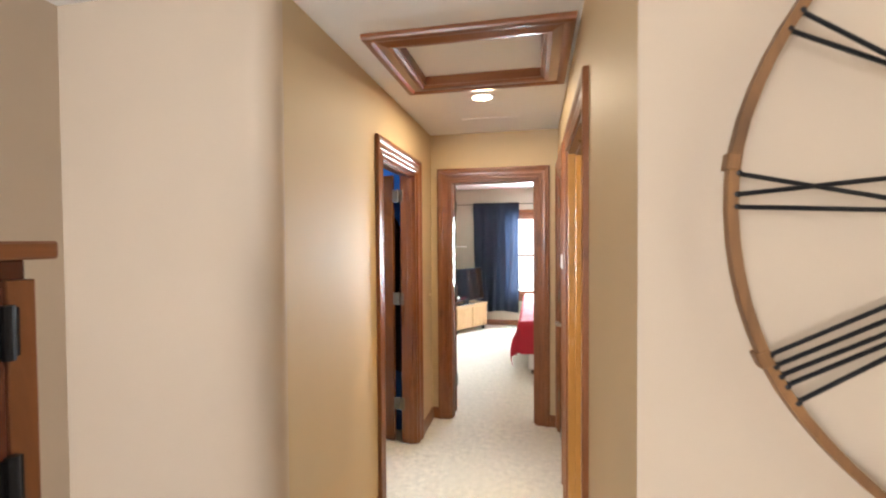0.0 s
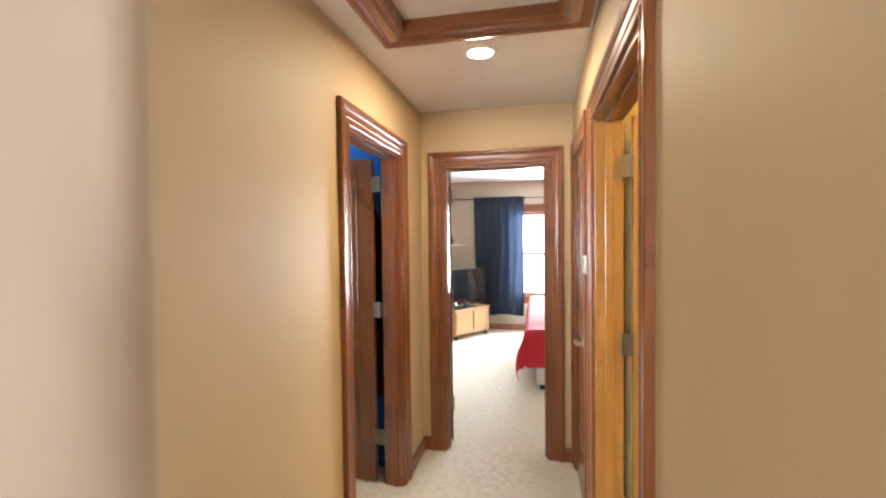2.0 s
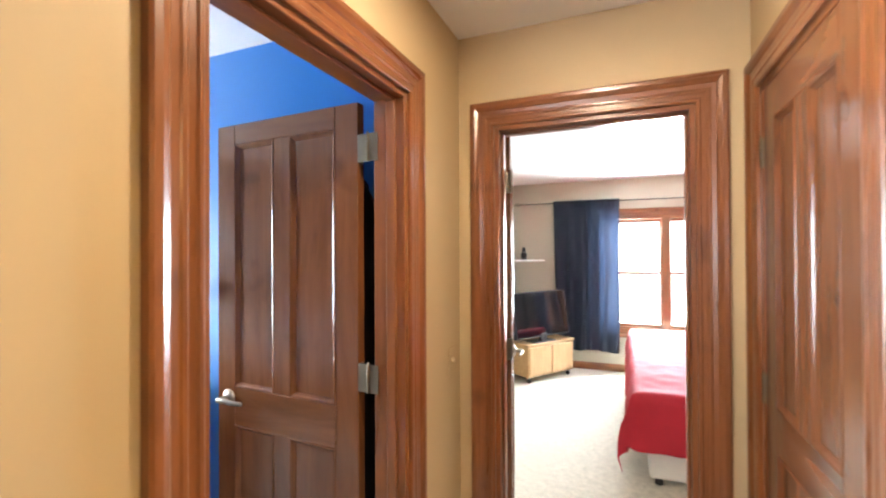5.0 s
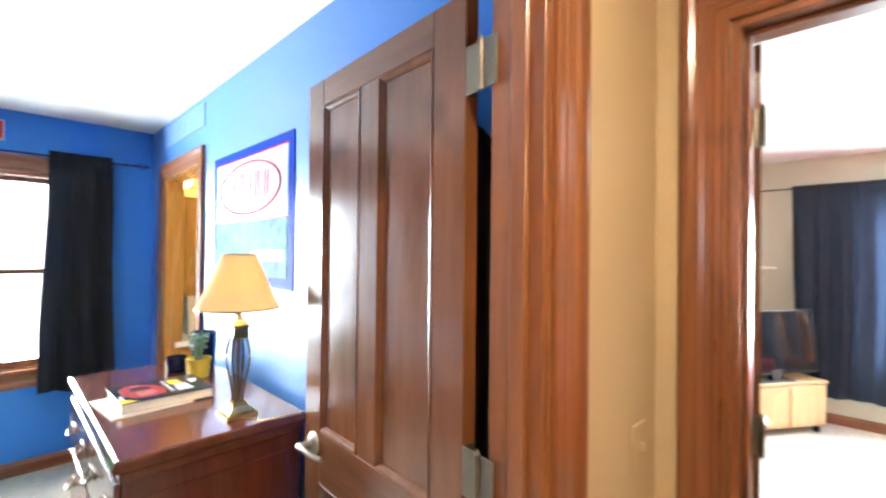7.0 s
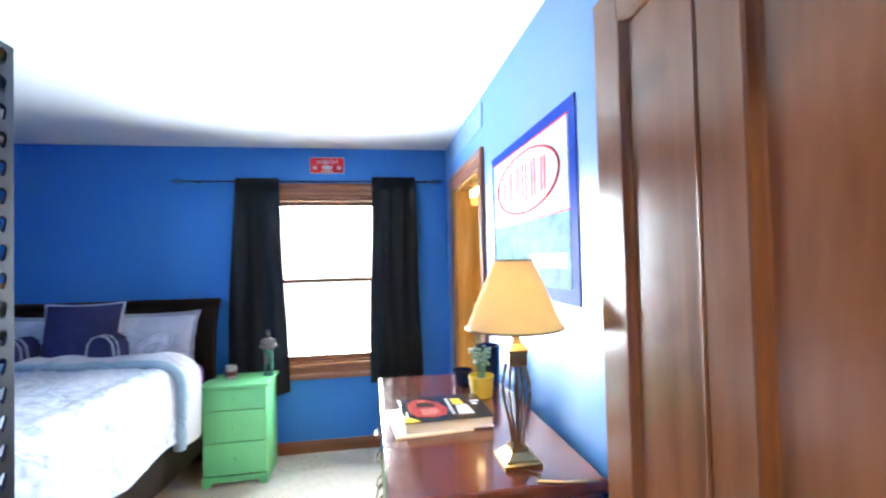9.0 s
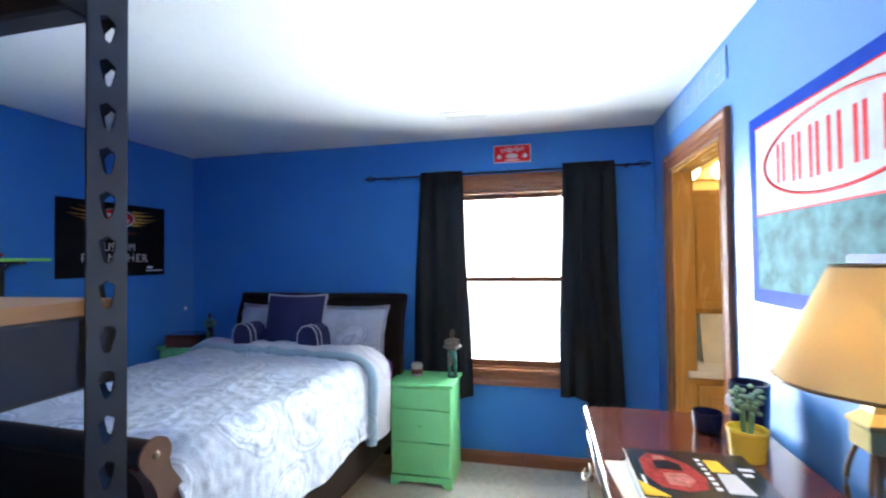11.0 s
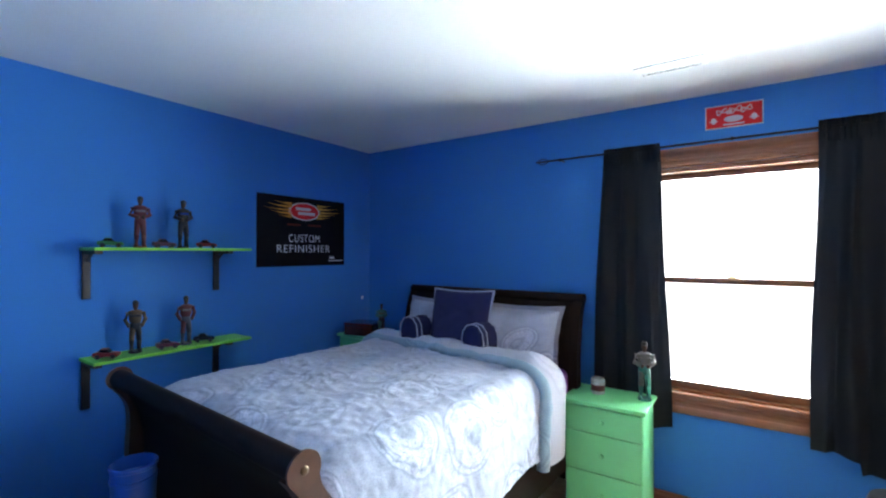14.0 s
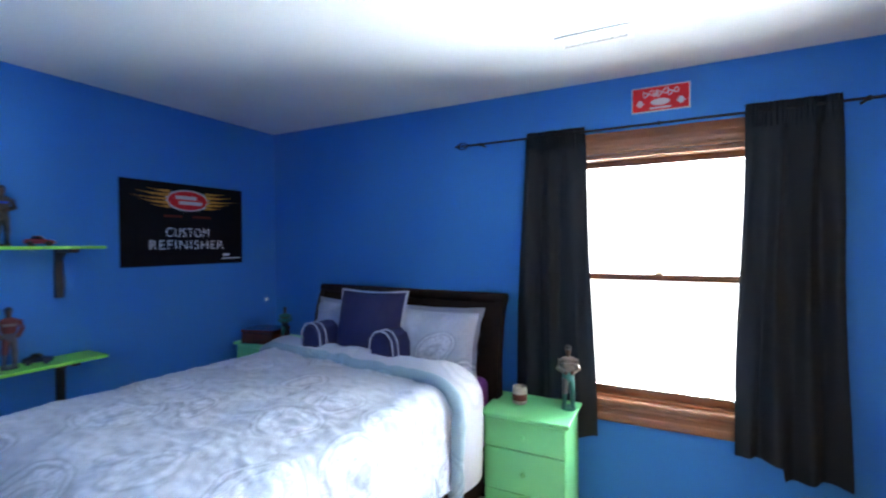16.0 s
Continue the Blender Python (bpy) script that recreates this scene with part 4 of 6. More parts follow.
for sx in (-1, 1):
    part("side_panel", B(*sorted((sx * (DW - 0.025), sx * (DW - 0.021))), -DD + 0.08, DD - 0.07, 0.20, DT - 0.13, 0.002), M_CHZ, dr)
    for sy in (-1, 1):
        part("foot", B(*sorted((sx * (DW - 0.015), sx * (DW - 0.10))), *sorted((sy * (DD - 0.015), sy * (DD - 0.10))), 0, 0.09, 0.008, 2), M_CHZ, dr)
for r in range(3):
    z0 = 0.155 + r * 0.232
    for c in range(2):
        xa = -DW + 0.045 + c * (DW - 0.038)
        dwr = part("drawer", B(xa, xa + DW - 0.052, -DD + 0.008, -DD + 0.0248, z0, z0 + 0.218, 0.004), M_CHX, dr)
        for k in (0.14, 0.40):
            hb = bmesh.new()
            x = xa + k
            box(hb, x - 0.045, x + 0.045, -DD + 0.004, -DD + 0.0078, z0 + 0.10, z0 + 0.13, 0.0015)
            tube(hb, [(x - 0.038, -DD + 0.004, z0 + 0.118), (x - 0.034, -DD - 0.014, z0 + 0.098), (x, -DD - 0.020, z0 + 0.090), (x + 0.034, -DD - 0.014, z0 + 0.098), (x + 0.038, -DD + 0.004, z0 + 0.118)], 0.004, 8)
            part("handle", hb, M_BRONZE, dwr, "dark bronze bail pull", True)

LT = DT
tl = thing("table_lamp", (-2.02, 3.445, LT), 0, "lit bronze cage table lamp with a cream shade", "lamp")
S = lambda prof: lathe(bmesh.new(), [(r * 1.25, z) for r, z in prof], square=True)
part("base", S([(0.062, 0), (0.062, 0.010), (0.052, 0.014), (0.052, 0.018), (0.030, 0.036), (0.026, 0.048)]), M_BRASS, tl, "stepped square brass base")
part("stem", cyl(bmesh.new(), (0, 0, 0.04), (0, 0, 0.30), 0.006, n=10), M_BRONZE, tl)
for sx, sy in ((1, 1), (1, -1), (-1, 1), (-1, -1)):
    pts = []
    for i in range(13):
        t = i / 12
        r = 0.012 + 0.013 * math.sin(math.pi * min(1, t ** 1.8)) + 0.008 * t
        pts.append((sx * r, sy * r, 0.046 + 0.235 * t))
    part("cage_rod", tube(bmesh.new(), pts, 0.0042, 8), M_BRONZE, tl, "", True)
part("collar", S([(0.022, 0.278), (0.030, 0.284), (0.030, 0.318), (0.034, 0.322), (0.034, 0.328), (0.018, 0.344), (0.012, 0.360)]), M_BRASS, tl, "square brass collar")
part("socket", cyl(bmesh.new(), (0, 0, 0.358), (0, 0, 0.415), 0.014), M_BRASS, tl, "", True)
sh = bmesh.new()
lathe(sh, [(0.142, 0.388), (0.142, 0.390), (0.056, 0.588), (0.054, 0.588), (0.138, 0.390), (0.142, 0.388)], 48)
bmesh.ops.delete(sh, geom=[f_ for f_ in sh.faces if len(f_.verts) > 4], context="FACES")
part("shade", sh, M_SHADE, tl, "cream cloth cone shade", True)
for r, z in ((0.1425, 0.390), (0.0555, 0.587)):
    part("shade_trim", tube(bmesh.new(), [(r * math.cos(2 * math.pi * i / 48), r * math.sin(2 * math.pi * i / 48), z) for i in range(48)], 0.003, 6, True), M_BRONZE, tl)
part("bulb", ball(lathe(bmesh.new(), [(0.012, 0.415), (0.014, 0.43)], 12), (0, 0, 0.452), (0.024, 0.024, 0.03)), M_GLOWBULB, tl, "glowing bulb").visible_shadow = False
part("cord", tube(bmesh.new(), [(0.06, -0.01, 0.004), (0.10, 0.03, 0.004), (0.13, 0.01, 0.004), (0.15, 0.08, 0.004), (0.16, 0.17, 0.004)], 0.003, 6), M_BRASS, tl)


def book(loc, rz):
    b = thing("book", loc, rz, "thick dark-covered book with a red car lying on the dresser", "book")
    part("page_block", B(-0.125, 0.128, -0.150, 0.154, 0.004, 0.034), M_PAPER, b)
    part("cover", B(-0.130, 0.132, -0.156, 0.158, 0.034, 0.038, 0.001), plain("dark slate cover", (0.020, 0.021, 0.022), 0.22), b)
    part("back_cover", B(-0.130, 0.132, -0.156, 0.158, 0.0, 0.004, 0.001), M_WHITEP, b)
    part("spine", B(-0.134, -0.130, -0.156, 0.158, 0.0, 0.038, 0.001), M_BLACKP, b)

    def flat(name, poly, z, mat, label=""):
        part(name, prism(bmesh.new(), poly, 0.038, z, lambda u, v, w: (u, v, w)), mat, b, label)
    M_CARP = plain("dull red car print", (0.36, 0.045, 0.040), 0.3, 0, 0.5, 55)
    M_CARL = plain("pale red car print", (0.52, 0.20, 0.17), 0.3, 0, 0.5, 70)
    flat("car_picture", [(0.085, -0.105), (0.100, -0.045), (0.080, 0.000), (0.020, 0.015), (-0.055, -0.010), (-0.100, -0.060), (-0.105, -0.100), (-0.060, -0.128), (0.030, -0.130)], 0.0386, M_CARP, "red car picture")
    flat("bonnet", [(0.070, -0.085), (0.075, -0.040), (0.040, -0.015), (0.005, -0.030), (0.010, -0.085)], 0.0391, M_CARL)
    flat("windscreen", [(-0.015, -0.095), (-0.010, -0.030), (-0.045, -0.030), (-0.065, -0.055), (-0.060, -0.095)], 0.0391, M_BLACKP)
    flat("roof", [(-0.068, -0.090), (-0.070, -0.055), (-0.090, -0.062), (-0.092, -0.086)], 0.0391, M_CARL)
    flat("corner_flash", [(0.131, -0.155), (0.131, -0.095), (0.060, -0.155)], 0.0388, M_YELP, "yellow corner flash")
    flat("title_panel", [(-0.010, 0.050), (0.090, 0.042), (0.090, 0.100), (-0.010, 0.092)], 0.0387, M_WHITEP, "pale caption panel")
    flat("yellow_strip", [(-0.085, 0.040), (-0.018, 0.042), (-0.018, 0.085), (-0.085, 0.076)], 0.0387, M_YELP, "yellow strip")
    for i in range(7):
        x = -0.090 + i * 0.026
        flat("perforation", [(x, 0.020), (x + 0.014, 0.020), (x + 0.014, 0.032), (x, 0.032)], 0.0387, M_SILVER)
    for x, n in ((-0.050, 0.034), (-0.020, 0.022)):
        flat("title_bar", [(x, 0.112), (x + 0.016, 0.112), (x + 0.016, 0.112 + n), (x, 0.112 + n)], 0.0387, M_SILVER)
    flat("author_bar", [(0.03, -0.142), (0.075, -0.142), (0.075, -0.136), (0.03, -0.136)], 0.0387, M_SILVER)
    return b


book((-2.405, 3.285, LT + 0.006), 1)
mg = thing("magazine", (-2.425, 3.255, LT), 6, "white booklet lying under the book", "booklet")
part("page_block", B(-0.12, 0.165, -0.17, 0.10, 0.0, 0.006), M_PAPER, mg)

pot = thing("potted_plant", (-2.63, 3.49, LT), 0, "small succulent in a yellow glazed pot on the dresser", "plant")
part("pot", lathe(bmesh.new(), [(0.040, 0), (0.045, 0.004), (0.052, 0.080), (0.055, 0.082), (0.055, 0.092), (0.048, 0.092), (0.046, 0.075), (0.0, 0.074)], 28), plain("yellow glaze", (0.62, 0.43, 0.05), 0.25), pot, "yellow glazed pot", True)
M_LEAF = plain("grey green leaf", (0.13, 0.24, 0.12), 0.5, 0, 0.3, 60)
rnd = random.Random(4)
for i in range(6):
    a, s = i * 1.05, 0.5 + 0.5 * rnd.random()
    stem = [(0.012 * math.cos(a), 0.012 * math.sin(a), 0.072), (0.03 * s * math.cos(a), 0.03 * s * math.sin(a), 0.12 + 0.03 * s), (0.055 * s * math.cos(a), 0.055 * s * math.sin(a), 0.17 + 0.05 * s)]
    st_ = part("stem", tube(bmesh.new(), stem, [0.004, 0.0035, 0.002], 6), M_LEAF, pot)
    lf = bmesh.new()
    for j in range(7):
        t = 0.3 + j * 0.1
        c = Vector(stem[1]).lerp(Vector(stem[2]), (t - 0.3) / 0.6)
        b_ = a + j * 2.4
        ball(lf, c + Vector((0.014 * math.cos(b_), 0.014 * math.sin(b_), 0.004)), (0.012, 0.008, 0.006), 8)
    part("leaves", lf, M_LEAF, st_)
mug = thing("mug", (-2.84, 3.45, LT), 0, "small dark blue ceramic mug on the dresser", "mug")
M_NAVG = plain("navy glaze", (0.008, 0.012, 0.045), 0.15)
part("cup", lathe(bmesh.new(), [(0.030, 0), (0.042, 0.006), (0.048, 0.06), (0.048, 0.068), (0.044, 0.068), (0.042, 0.012), (0.0, 0.010)], 28), M_NAVG, mug, "", True)
part("handle", tube(bmesh.new(), [(0.046, -0.004, 0.055), (0.070, -0.014, 0.05), (0.072, -0.014, 0.025), (0.045, -0.004, 0.016)], 0.005, 8), M_NAVG, mug, "", True)
vs = thing("canister", (-2.80, 3.565, LT), 0, "tall black and white canister behind the plant", "canister")
part("body", lathe(bmesh.new(), [(0.048, 0), (0.052, 0.004), (0.058, 0.17), (0.060, 0.185), (0.052, 0.185), (0.05, 0.15), (0.0, 0.15)], 28), M_NAVG, vs, "", True)
for i in range(5):
    part("mark", B(-0.028 + i * 0.012, -0.021 + i * 0.012, -0.062, -0.0535, 0.10 + 0.01 * (i % 2), 0.13 + 0.008 * (i % 3), 0.001), M_WHITEP, vs)

# prints on the walls
M_FADED = plain("faded glossy poster", (0.56, 0.58, 0.62), 0.36)
M_GLOSSB = plain("glossy blue poster", (0.02, 0.06, 0.36), 0.36)
M_TEALP2 = plain("glossy teal poster photograph", (0.10, 0.25, 0.28), 0.36, 0, 0.7, 14, 0.0)
for m_ in (M_FADED, M_GLOSSB, M_TEALP2):
    m_.node_tree.nodes["Principled BSDF"].inputs["Specular IOR Level"].default_value = 0.012
np_ = thing("logo_poster", (-2.52, YN, 1.69), 0, "blue-edged racing poster with a red logo on the blue wall", "poster")
part("sheet", B(-0.478, 0.478, -0.004, 0, -0.335, 0.335), M_GLOSSB, np_, "glossy blue poster border")
part("white_field", B(-0.425, 0.425, -0.006, -0.004, -0.02, 0.285), M_FADED, np_)
part("edge_line", box(B(-0.43, 0.43, -0.0065, -0.004, 0.285, 0.291), -0.43, 0.43, -0.0065, -0.004, -0.026, -0.02), M_REDP, np_, "red rule")
part("photo", B(-0.425, 0.425, -0.006, -0.004, -0.285, -0.027), M_TEALP2, np_, "hazy teal photograph")
ov = bmesh.new()
tube(ov, [(0.36 * math.cos(2 * math.pi * i / 48), -0.007, 0.135 + 0.125 * math.sin(2 * math.pi * i / 48)) for i in range(48)], 0.005, 6, True)
part("logo_oval", ov, M_REDP, np_, "red oval outline")
for x, w_ in ((-0.255, 0.05), (-0.165, 0.05), (-0.075, 0.05), (0.015, 0.06), (0.115, 0.05), (0.215, 0.05)):
    hh = 0.155 * math.sqrt(max(0.05, 1 - (abs(x + 0.02) / 0.42) ** 2))
    q = bmesh.new()
    box(q, x - w_ / 2, x - w_ / 2 + 0.017, -0.0066, -0.0056, 0.135 - hh / 2, 0.135 + hh / 2)
    box(q, x + w_ / 2 - 0.017, x + w_ / 2, -0.0066, -0.0056, 0.135 - hh / 2, 0.135 + hh / 2)
    part("logo_bar", q, M_REDP, np_)
part("caption_strip", B(0.05, 0.40, -0.0066, -0.0056, -0.215, -0.165), M_BLUEP, np_)

sg = thing("door_sign", (-3.63, YN, 2.335), 0, "long pale plaque with block lettering above the doorway", "sign")
part("board", B(-0.445, 0.445, -0.006, 0, -0.072, 0.072, 0.001), plain("pale blue plaque", (0.17, 0.33, 0.60), 0.4), sg)
M_CRM = plain("cream print", (0.34, 0.42, 0.50), 0.4)
part("border", box(box(box(B(-0.44, 0.44, -0.0075, -0.006, 0.060, 0.066), -0.44, 0.44, -0.0075, -0.006, -0.066, -0.060), -0.44, -0.434, -0.0075, -0.006, -0.06, 0.06), 0.434, 0.44, -0.0075, -0.006, -0.06, 0.06), M_CRM, sg)
for i in range(8):
    x = -0.40 + i * 0.103
    q = bmesh.new()
    box(q, x, x + 0.016, -0.008, -0.006, -0.045, 0.045)
    box(q, x + 0.016, x + 0.062, -0.008, -0.006, 0.030 - 0.06 * (i % 2), 0.045 - 0.06 * (i % 2))
    if i % 3:
        box(q, x + 0.048, x + 0.062, -0.008, -0.006, -0.045 + 0.03 * (i % 2), 0.028)
    part("letter_bar", q, M_CRM, sg)

pl = thing("red_plate", (XW, 2.69, 2.30), 0, "red and white novelty number plate above the window", "sign")
part("plate", B(0, 0.003, -0.137, 0.137, -0.066, 0.066, 0.001), M_WHITEP, pl)
part("red_field", B(0.003, 0.0045, -0.131, 0.131, -0.060, 0.060), M_REDP, pl)
part("oval", ball(bmesh.new(), (0.0045, 0.0, -0.018), (0.002, 0.045, 0.018), 20), M_WHITEP, pl)
for y_, z_, w_, h_ in ((-0.055, 0.028, 0.025, 0.018), (0.01, 0.030, 0.030, 0.022), (0.06, 0.028, 0.025, 0.018), (-0.02, 0.022, 0.012, 0.012)):
    q = bmesh.new()
    tube(q, [(0.006, y_ + w_ * math.cos(2 * math.pi * i / 14), z_ + h_ * math.sin(4 * math.pi * i / 14) * (1 if i < 9 else 0.4)) for i in range(14)], 0.003, 5, True)
    part("script_stroke", q, M_WHITEP, pl)
for y_ in (-0.095, 0.095):
    part("emblem", box(ball(bmesh.new(), (0.005, y_, -0.02), (0.002, 0.014, 0.018), 10), 0.0045, 0.006, y_ - 0.02, y_ + 0.02, -0.026, -0.02), M_WHITEP, pl)
part("caption_bar", B(0.0045, 0.0055, -0.05, 0.05, -0.052, -0.043), M_WHITEP, pl)

ps = thing("refinisher_poster", (-3.72, YS, 1.69), 0, "black poster with flames and silver lettering on the blue wall", "poster")
part("sheet", B(-0.412, 0.412, 0, 0.004, -0.265, 0.265), M_BLACKP, ps)
M_FLAME = plain("flame print", (0.62, 0.30, 0.05), 0.35, 0, 0.5, 40)
for s in (-1, 1):
    for z_, l_, th_ in ((0.210, 0.15, 0.010), (0.186, 0.21, 0.012), (0.160, 0.24, 0.009), (0.136, 0.19, 0.012), (0.112, 0.13, 0.009)):
        fl = bmesh.new()
        pts = [(0.12, z_ - th_), (0.12 + l_ * 0.5, z_ - th_ * 0.2), (0.12 + l_, z_ + th_ * 1.3), (0.12 + l_ * 0.6, z_ + th_ * 0.6), (0.12, z_ + th_)]
        prism(fl, [(s * u, v) for u, v in pts], 0.004, 0.0052, lambda u, v, w: (u, w, v))
        part("flame", fl, M_FLAME, ps, "orange flame")
for rr, mt_, yy in ((1.0, M_WHITEP, 0.0046), (0.88, M_REDP, 0.0062)):
    part("logo_oval", ball(bmesh.new(), (0, yy, 0.158), (0.150 * rr, 0.0016, 0.070 * rr), 28), mt_, ps)
for z_, a_, b_ in ((0.176, -0.085, 0.055), (0.142, -0.065, 0.095)):
    part("logo_bar", B(-b_, -a_, 0.0072, 0.0086, z_ - 0.011, z_ + 0.011), M_WHITEP, ps)
M_DRED = plain("dark red print", (0.10, 0.02, 0.015), 0.4)
for a_, b_ in ((0.04, 0.16), (-0.16, -0.03)):
    part("faint_caption", B(a_, b_, 0.004, 0.005, 0.045, 0.060), M_DRED, ps)
part("maker_mark", B(-0.30, -0.25, 0.004, 0.005, -0.212, -0.196), M_SILVER, ps)
part("maker_bar", B(-0.39, -0.24, 0.004, 0.005, -0.232, -0.225), M_SILVER, ps)


def lettering(text, parent, loc, size, width, mat):
    c = bpy.data.curves.new("lettering", "FONT")
    c.body, c.size, c.align_x, c.align_y, c.extrude = text, size, "CENTER", "CENTER", 0.0006
    c.offset, c.space_character = -0.0012, 1.15
    ob = new("lettering", c)
    c.materials.append(mat)
    ob.parent = parent
    ob.matrix_basis = pose(*loc, 90, 0, 180)
    bpy.context.view_layer.update()
    k = width / max(0.001, ob.dimensions.x)
    ob.matrix_basis = pose(*loc, 90, 0, 180) @ Matrix.Diagonal((k, 1, 1, 1))
    return ob


lettering("CUSTOM", ps, (0, 0.0052, -0.055), 0.085, 0.29, M_SILVER)
lettering("REFINISHER", ps, (0, 0.0052, -0.135), 0.085, 0.50, M_SILVER)


# curtains
def rod(name, p, q, label, brackets=()):
    r = thing(name, p, 0, label, "curtain rod")
    d = Vector(q) - Vector(p)
    u = d.normalized()
    part("pole", cyl(bmesh.new(), (0, 0, 0), d, 0.007, n=12), M_BLKIRON, r, "", True)
    side = Vector((0, 0, 1)).cross(u)
    for e, s in ((Vector((0, 0, 0)), -1), (d, 1)):
        fb = bmesh.new()
        for k in range(4):
            a = k * math.pi / 2
            pts = [e + u * s * (t * 0.085) + (side * math.cos(a) + Vector((0, 0, 1)) * math.sin(a)) * 0.020 * math.sin(math.pi * t) for t in [i / 8 for i in range(9)]]
            tube(fb, pts, 0.0035, 6)
        ball(fb, e + u * s * 0.088, 0.007, 8)
        part("finial", fb, M_BLKIRON, r, "twisted iron cage finial", True)
    for b, w_ in brackets:
        bb = bmesh.new()
        cyl(bb, Vector(b) - Vector(p), Vector(w_) - Vector(p), 0.006, n=8)
        ball(bb, Vector(b) - Vector(p), 0.012, 10)
        part("bracket", bb, M_BLKIRON, r)
    return r


def curtain(name, label, mat, along, base, t0, t1, b0, b1, ztop, zbot, depth, folds, seed, step=0.0):
    """A gathered curtain; along 'y' or 'x'; its top runs t0..t1 and its foot b0..b1 on the line base."""
    r = random.Random(seed)
    ph = [r.uniform(0, 6.28) for _ in range(4)]
    def at(u, v):
        z = ztop + (zbot - ztop) * v
        z += 0.012 * math.sin(u * 9 + ph[2]) * v
        z += step * max(0.0, min(1.0, (0.46 - u) / 0.03)) * v
        k = v ** 0.8
        a = (t0 + (t1 - t0) * u) * (1 - k) + (b0 + (b1 - b0) * u) * k
        amp = depth * (0.35 + 0.65 * min(1, v * 2.2)) * (0.75 + 0.25 * math.sin(3 * u + ph[0]))
        o = amp * (0.72 * math.sin(2 * math.pi * folds * (u + 0.030 * math.sin(3 * v + ph[3])) + ph[1]) + 0.16 * math.sin(2 * math.pi * folds * 1.7 * u + ph[2] + 2.2 * v))
        o += 0.004 * noise.noise((u * 9, v * 14, seed))
        if v < 0.055:
            o = o * 0.5 + 0.006 * math.sin(u * 140)
        a += 0.006 * math.sin(v * 7 + u * 20 + ph[0])
        return (base + o, a, z) if along == "y" else (a, base + o, z)
    bm = sheet(bmesh.new(), 110, 60, at, 0.0025)
    c = thing(name, (base, (t0 + t1) / 2, zbot) if along == "y" else ((t0 + t1) / 2, base, zbot), 0, label, "curtain")
    bmesh.ops.translate(bm, vec=-c.matrix_basis.translation, verts=bm.verts)
    part("cloth", bm, mat, c, "", True)
    hm = bmesh.new()
    tube(hm, [Vector(at(i / 110, 0.985)) - c.matrix_basis.translation for i in range(111)], 0.0028, 5)
    part("hem", hm, mat, c)
    return c


XC = XW + 0.085
rod("curtain_rod", (XC, 1.645, 2.150), (XC, 3.535, 2.155), "thin black iron curtain rod over the window", [((XC, 2.685, 2.153), (XW, 2.685, 2.165)), ((XC, 1.72, 2.15), (XW, 1.72, 2.15)), ((XC, 3.48, 2.155), (XW, 3.48, 2.155))])
curtain("curtain", "black gathered curtain beside the bedroom window", M_CURT, "y", XC, 2.003, 2.322, 1.925, 2.385, 2.178, 0.50, 0.032, 3.1, 1)
curtain("curtain", "black gathered curtain above the dresser corner", M_CURT, "y", XC, 3.050, 3.388, 3.005, 3.425, 2.190, 0.475, 0.036, 3.4, 2, 0.06)


# nightstands
def nightstand(loc, hgt, label, w=0.43, d=0.36):
    n_ = thing("nightstand", loc, 0, label, "nightstand")
    part("body", B(-d, -0.018, -w / 2 + 0.012, w / 2 - 0.012, 0.055, hgt - 0.022, 0.002), M_GREEN, n_)
    part("top", B(-d - 0.005, 0.015, -w / 2 - 0.008, w / 2 + 0.008, hgt - 0.022, hgt, 0.006, 2), M_GREEN, n_)
    kick = bmesh.new()
    poly = [(-w / 2 + 0.008, 0), (-w / 2 + 0.055, 0), (-w / 2 + 0.075, 0.03), (w / 2 - 0.075, 0.03), (w / 2 - 0.055, 0), (w / 2 - 0.008, 0), (w / 2 - 0.008, 0.07), (-w / 2 + 0.008, 0.07)]
    prism(kick, poly, -0.018, 0.0, lambda u, v, x: (x, u, v))
    part("plinth", kick, M_GREEN, n_)
    for s in (-1, 1):
        part("side_foot", B(-d, -0.018, *sorted((s * (w / 2 - 0.012), s * (w / 2 - 0.022))), 0, 0.055), M_GREEN, n_)
    zs = (0.078, 0.078 + (hgt - 0.10) * 0.37, 0.078 + (hgt - 0.10) * 0.74, hgt - 0.026)
    for a, b in zip(zs, zs[1:]):
        dw = part("drawer", B(-0.018, 0.0, -w / 2 + 0.014, w / 2 - 0.014, a + 0.003, b - 0.003, 0.003), M_GREEN, n_)
        part("knob", cyl(ball(bmesh.new(), (0.016, 0, (a + b) / 2), (0.008, 0.013, 0.013), 12), (0, 0, (a + b) / 2), (0.014, 0, (a + b) / 2), 0.006, n=10), M_GREEN, dw, "green round knob", True)
    return n_


nightstand((-4.005, 2.082, 0), 0.688, "mint green painted three-drawer nightstand beside the bed", 0.44, 0.335)
nightstand((-4.03, 0.14, 0), 0.86, "mint green painted nightstand in the room's corner", 0.40, 0.36)
wb = thing("wooden_box", (-4.12, 0.15, 0.86), 12, "dark wooden box on the corner nightstand", "box")
part("body", B(-0.10, 0.10, -0.13, 0.13, 0, 0.075, 0.004), M_CHX, wb)
part("lid", B(-0.103, 0.103, -0.133, 0.133, 0.076, 0.100, 0.005), M_CHX, wb)

M_SKIN = plain("brown statue paint", (0.075, 0.036, 0.02), 0.5)
M_DARKST = plain("dark statue paint", (0.016, 0.014, 0.013), 0.5)
M_REDST = plain("red statue paint", (0.105, 0.014, 0.012), 0.5)
M_YELST = plain("ochre statue paint", (0.10, 0.055, 0.014), 0.5)
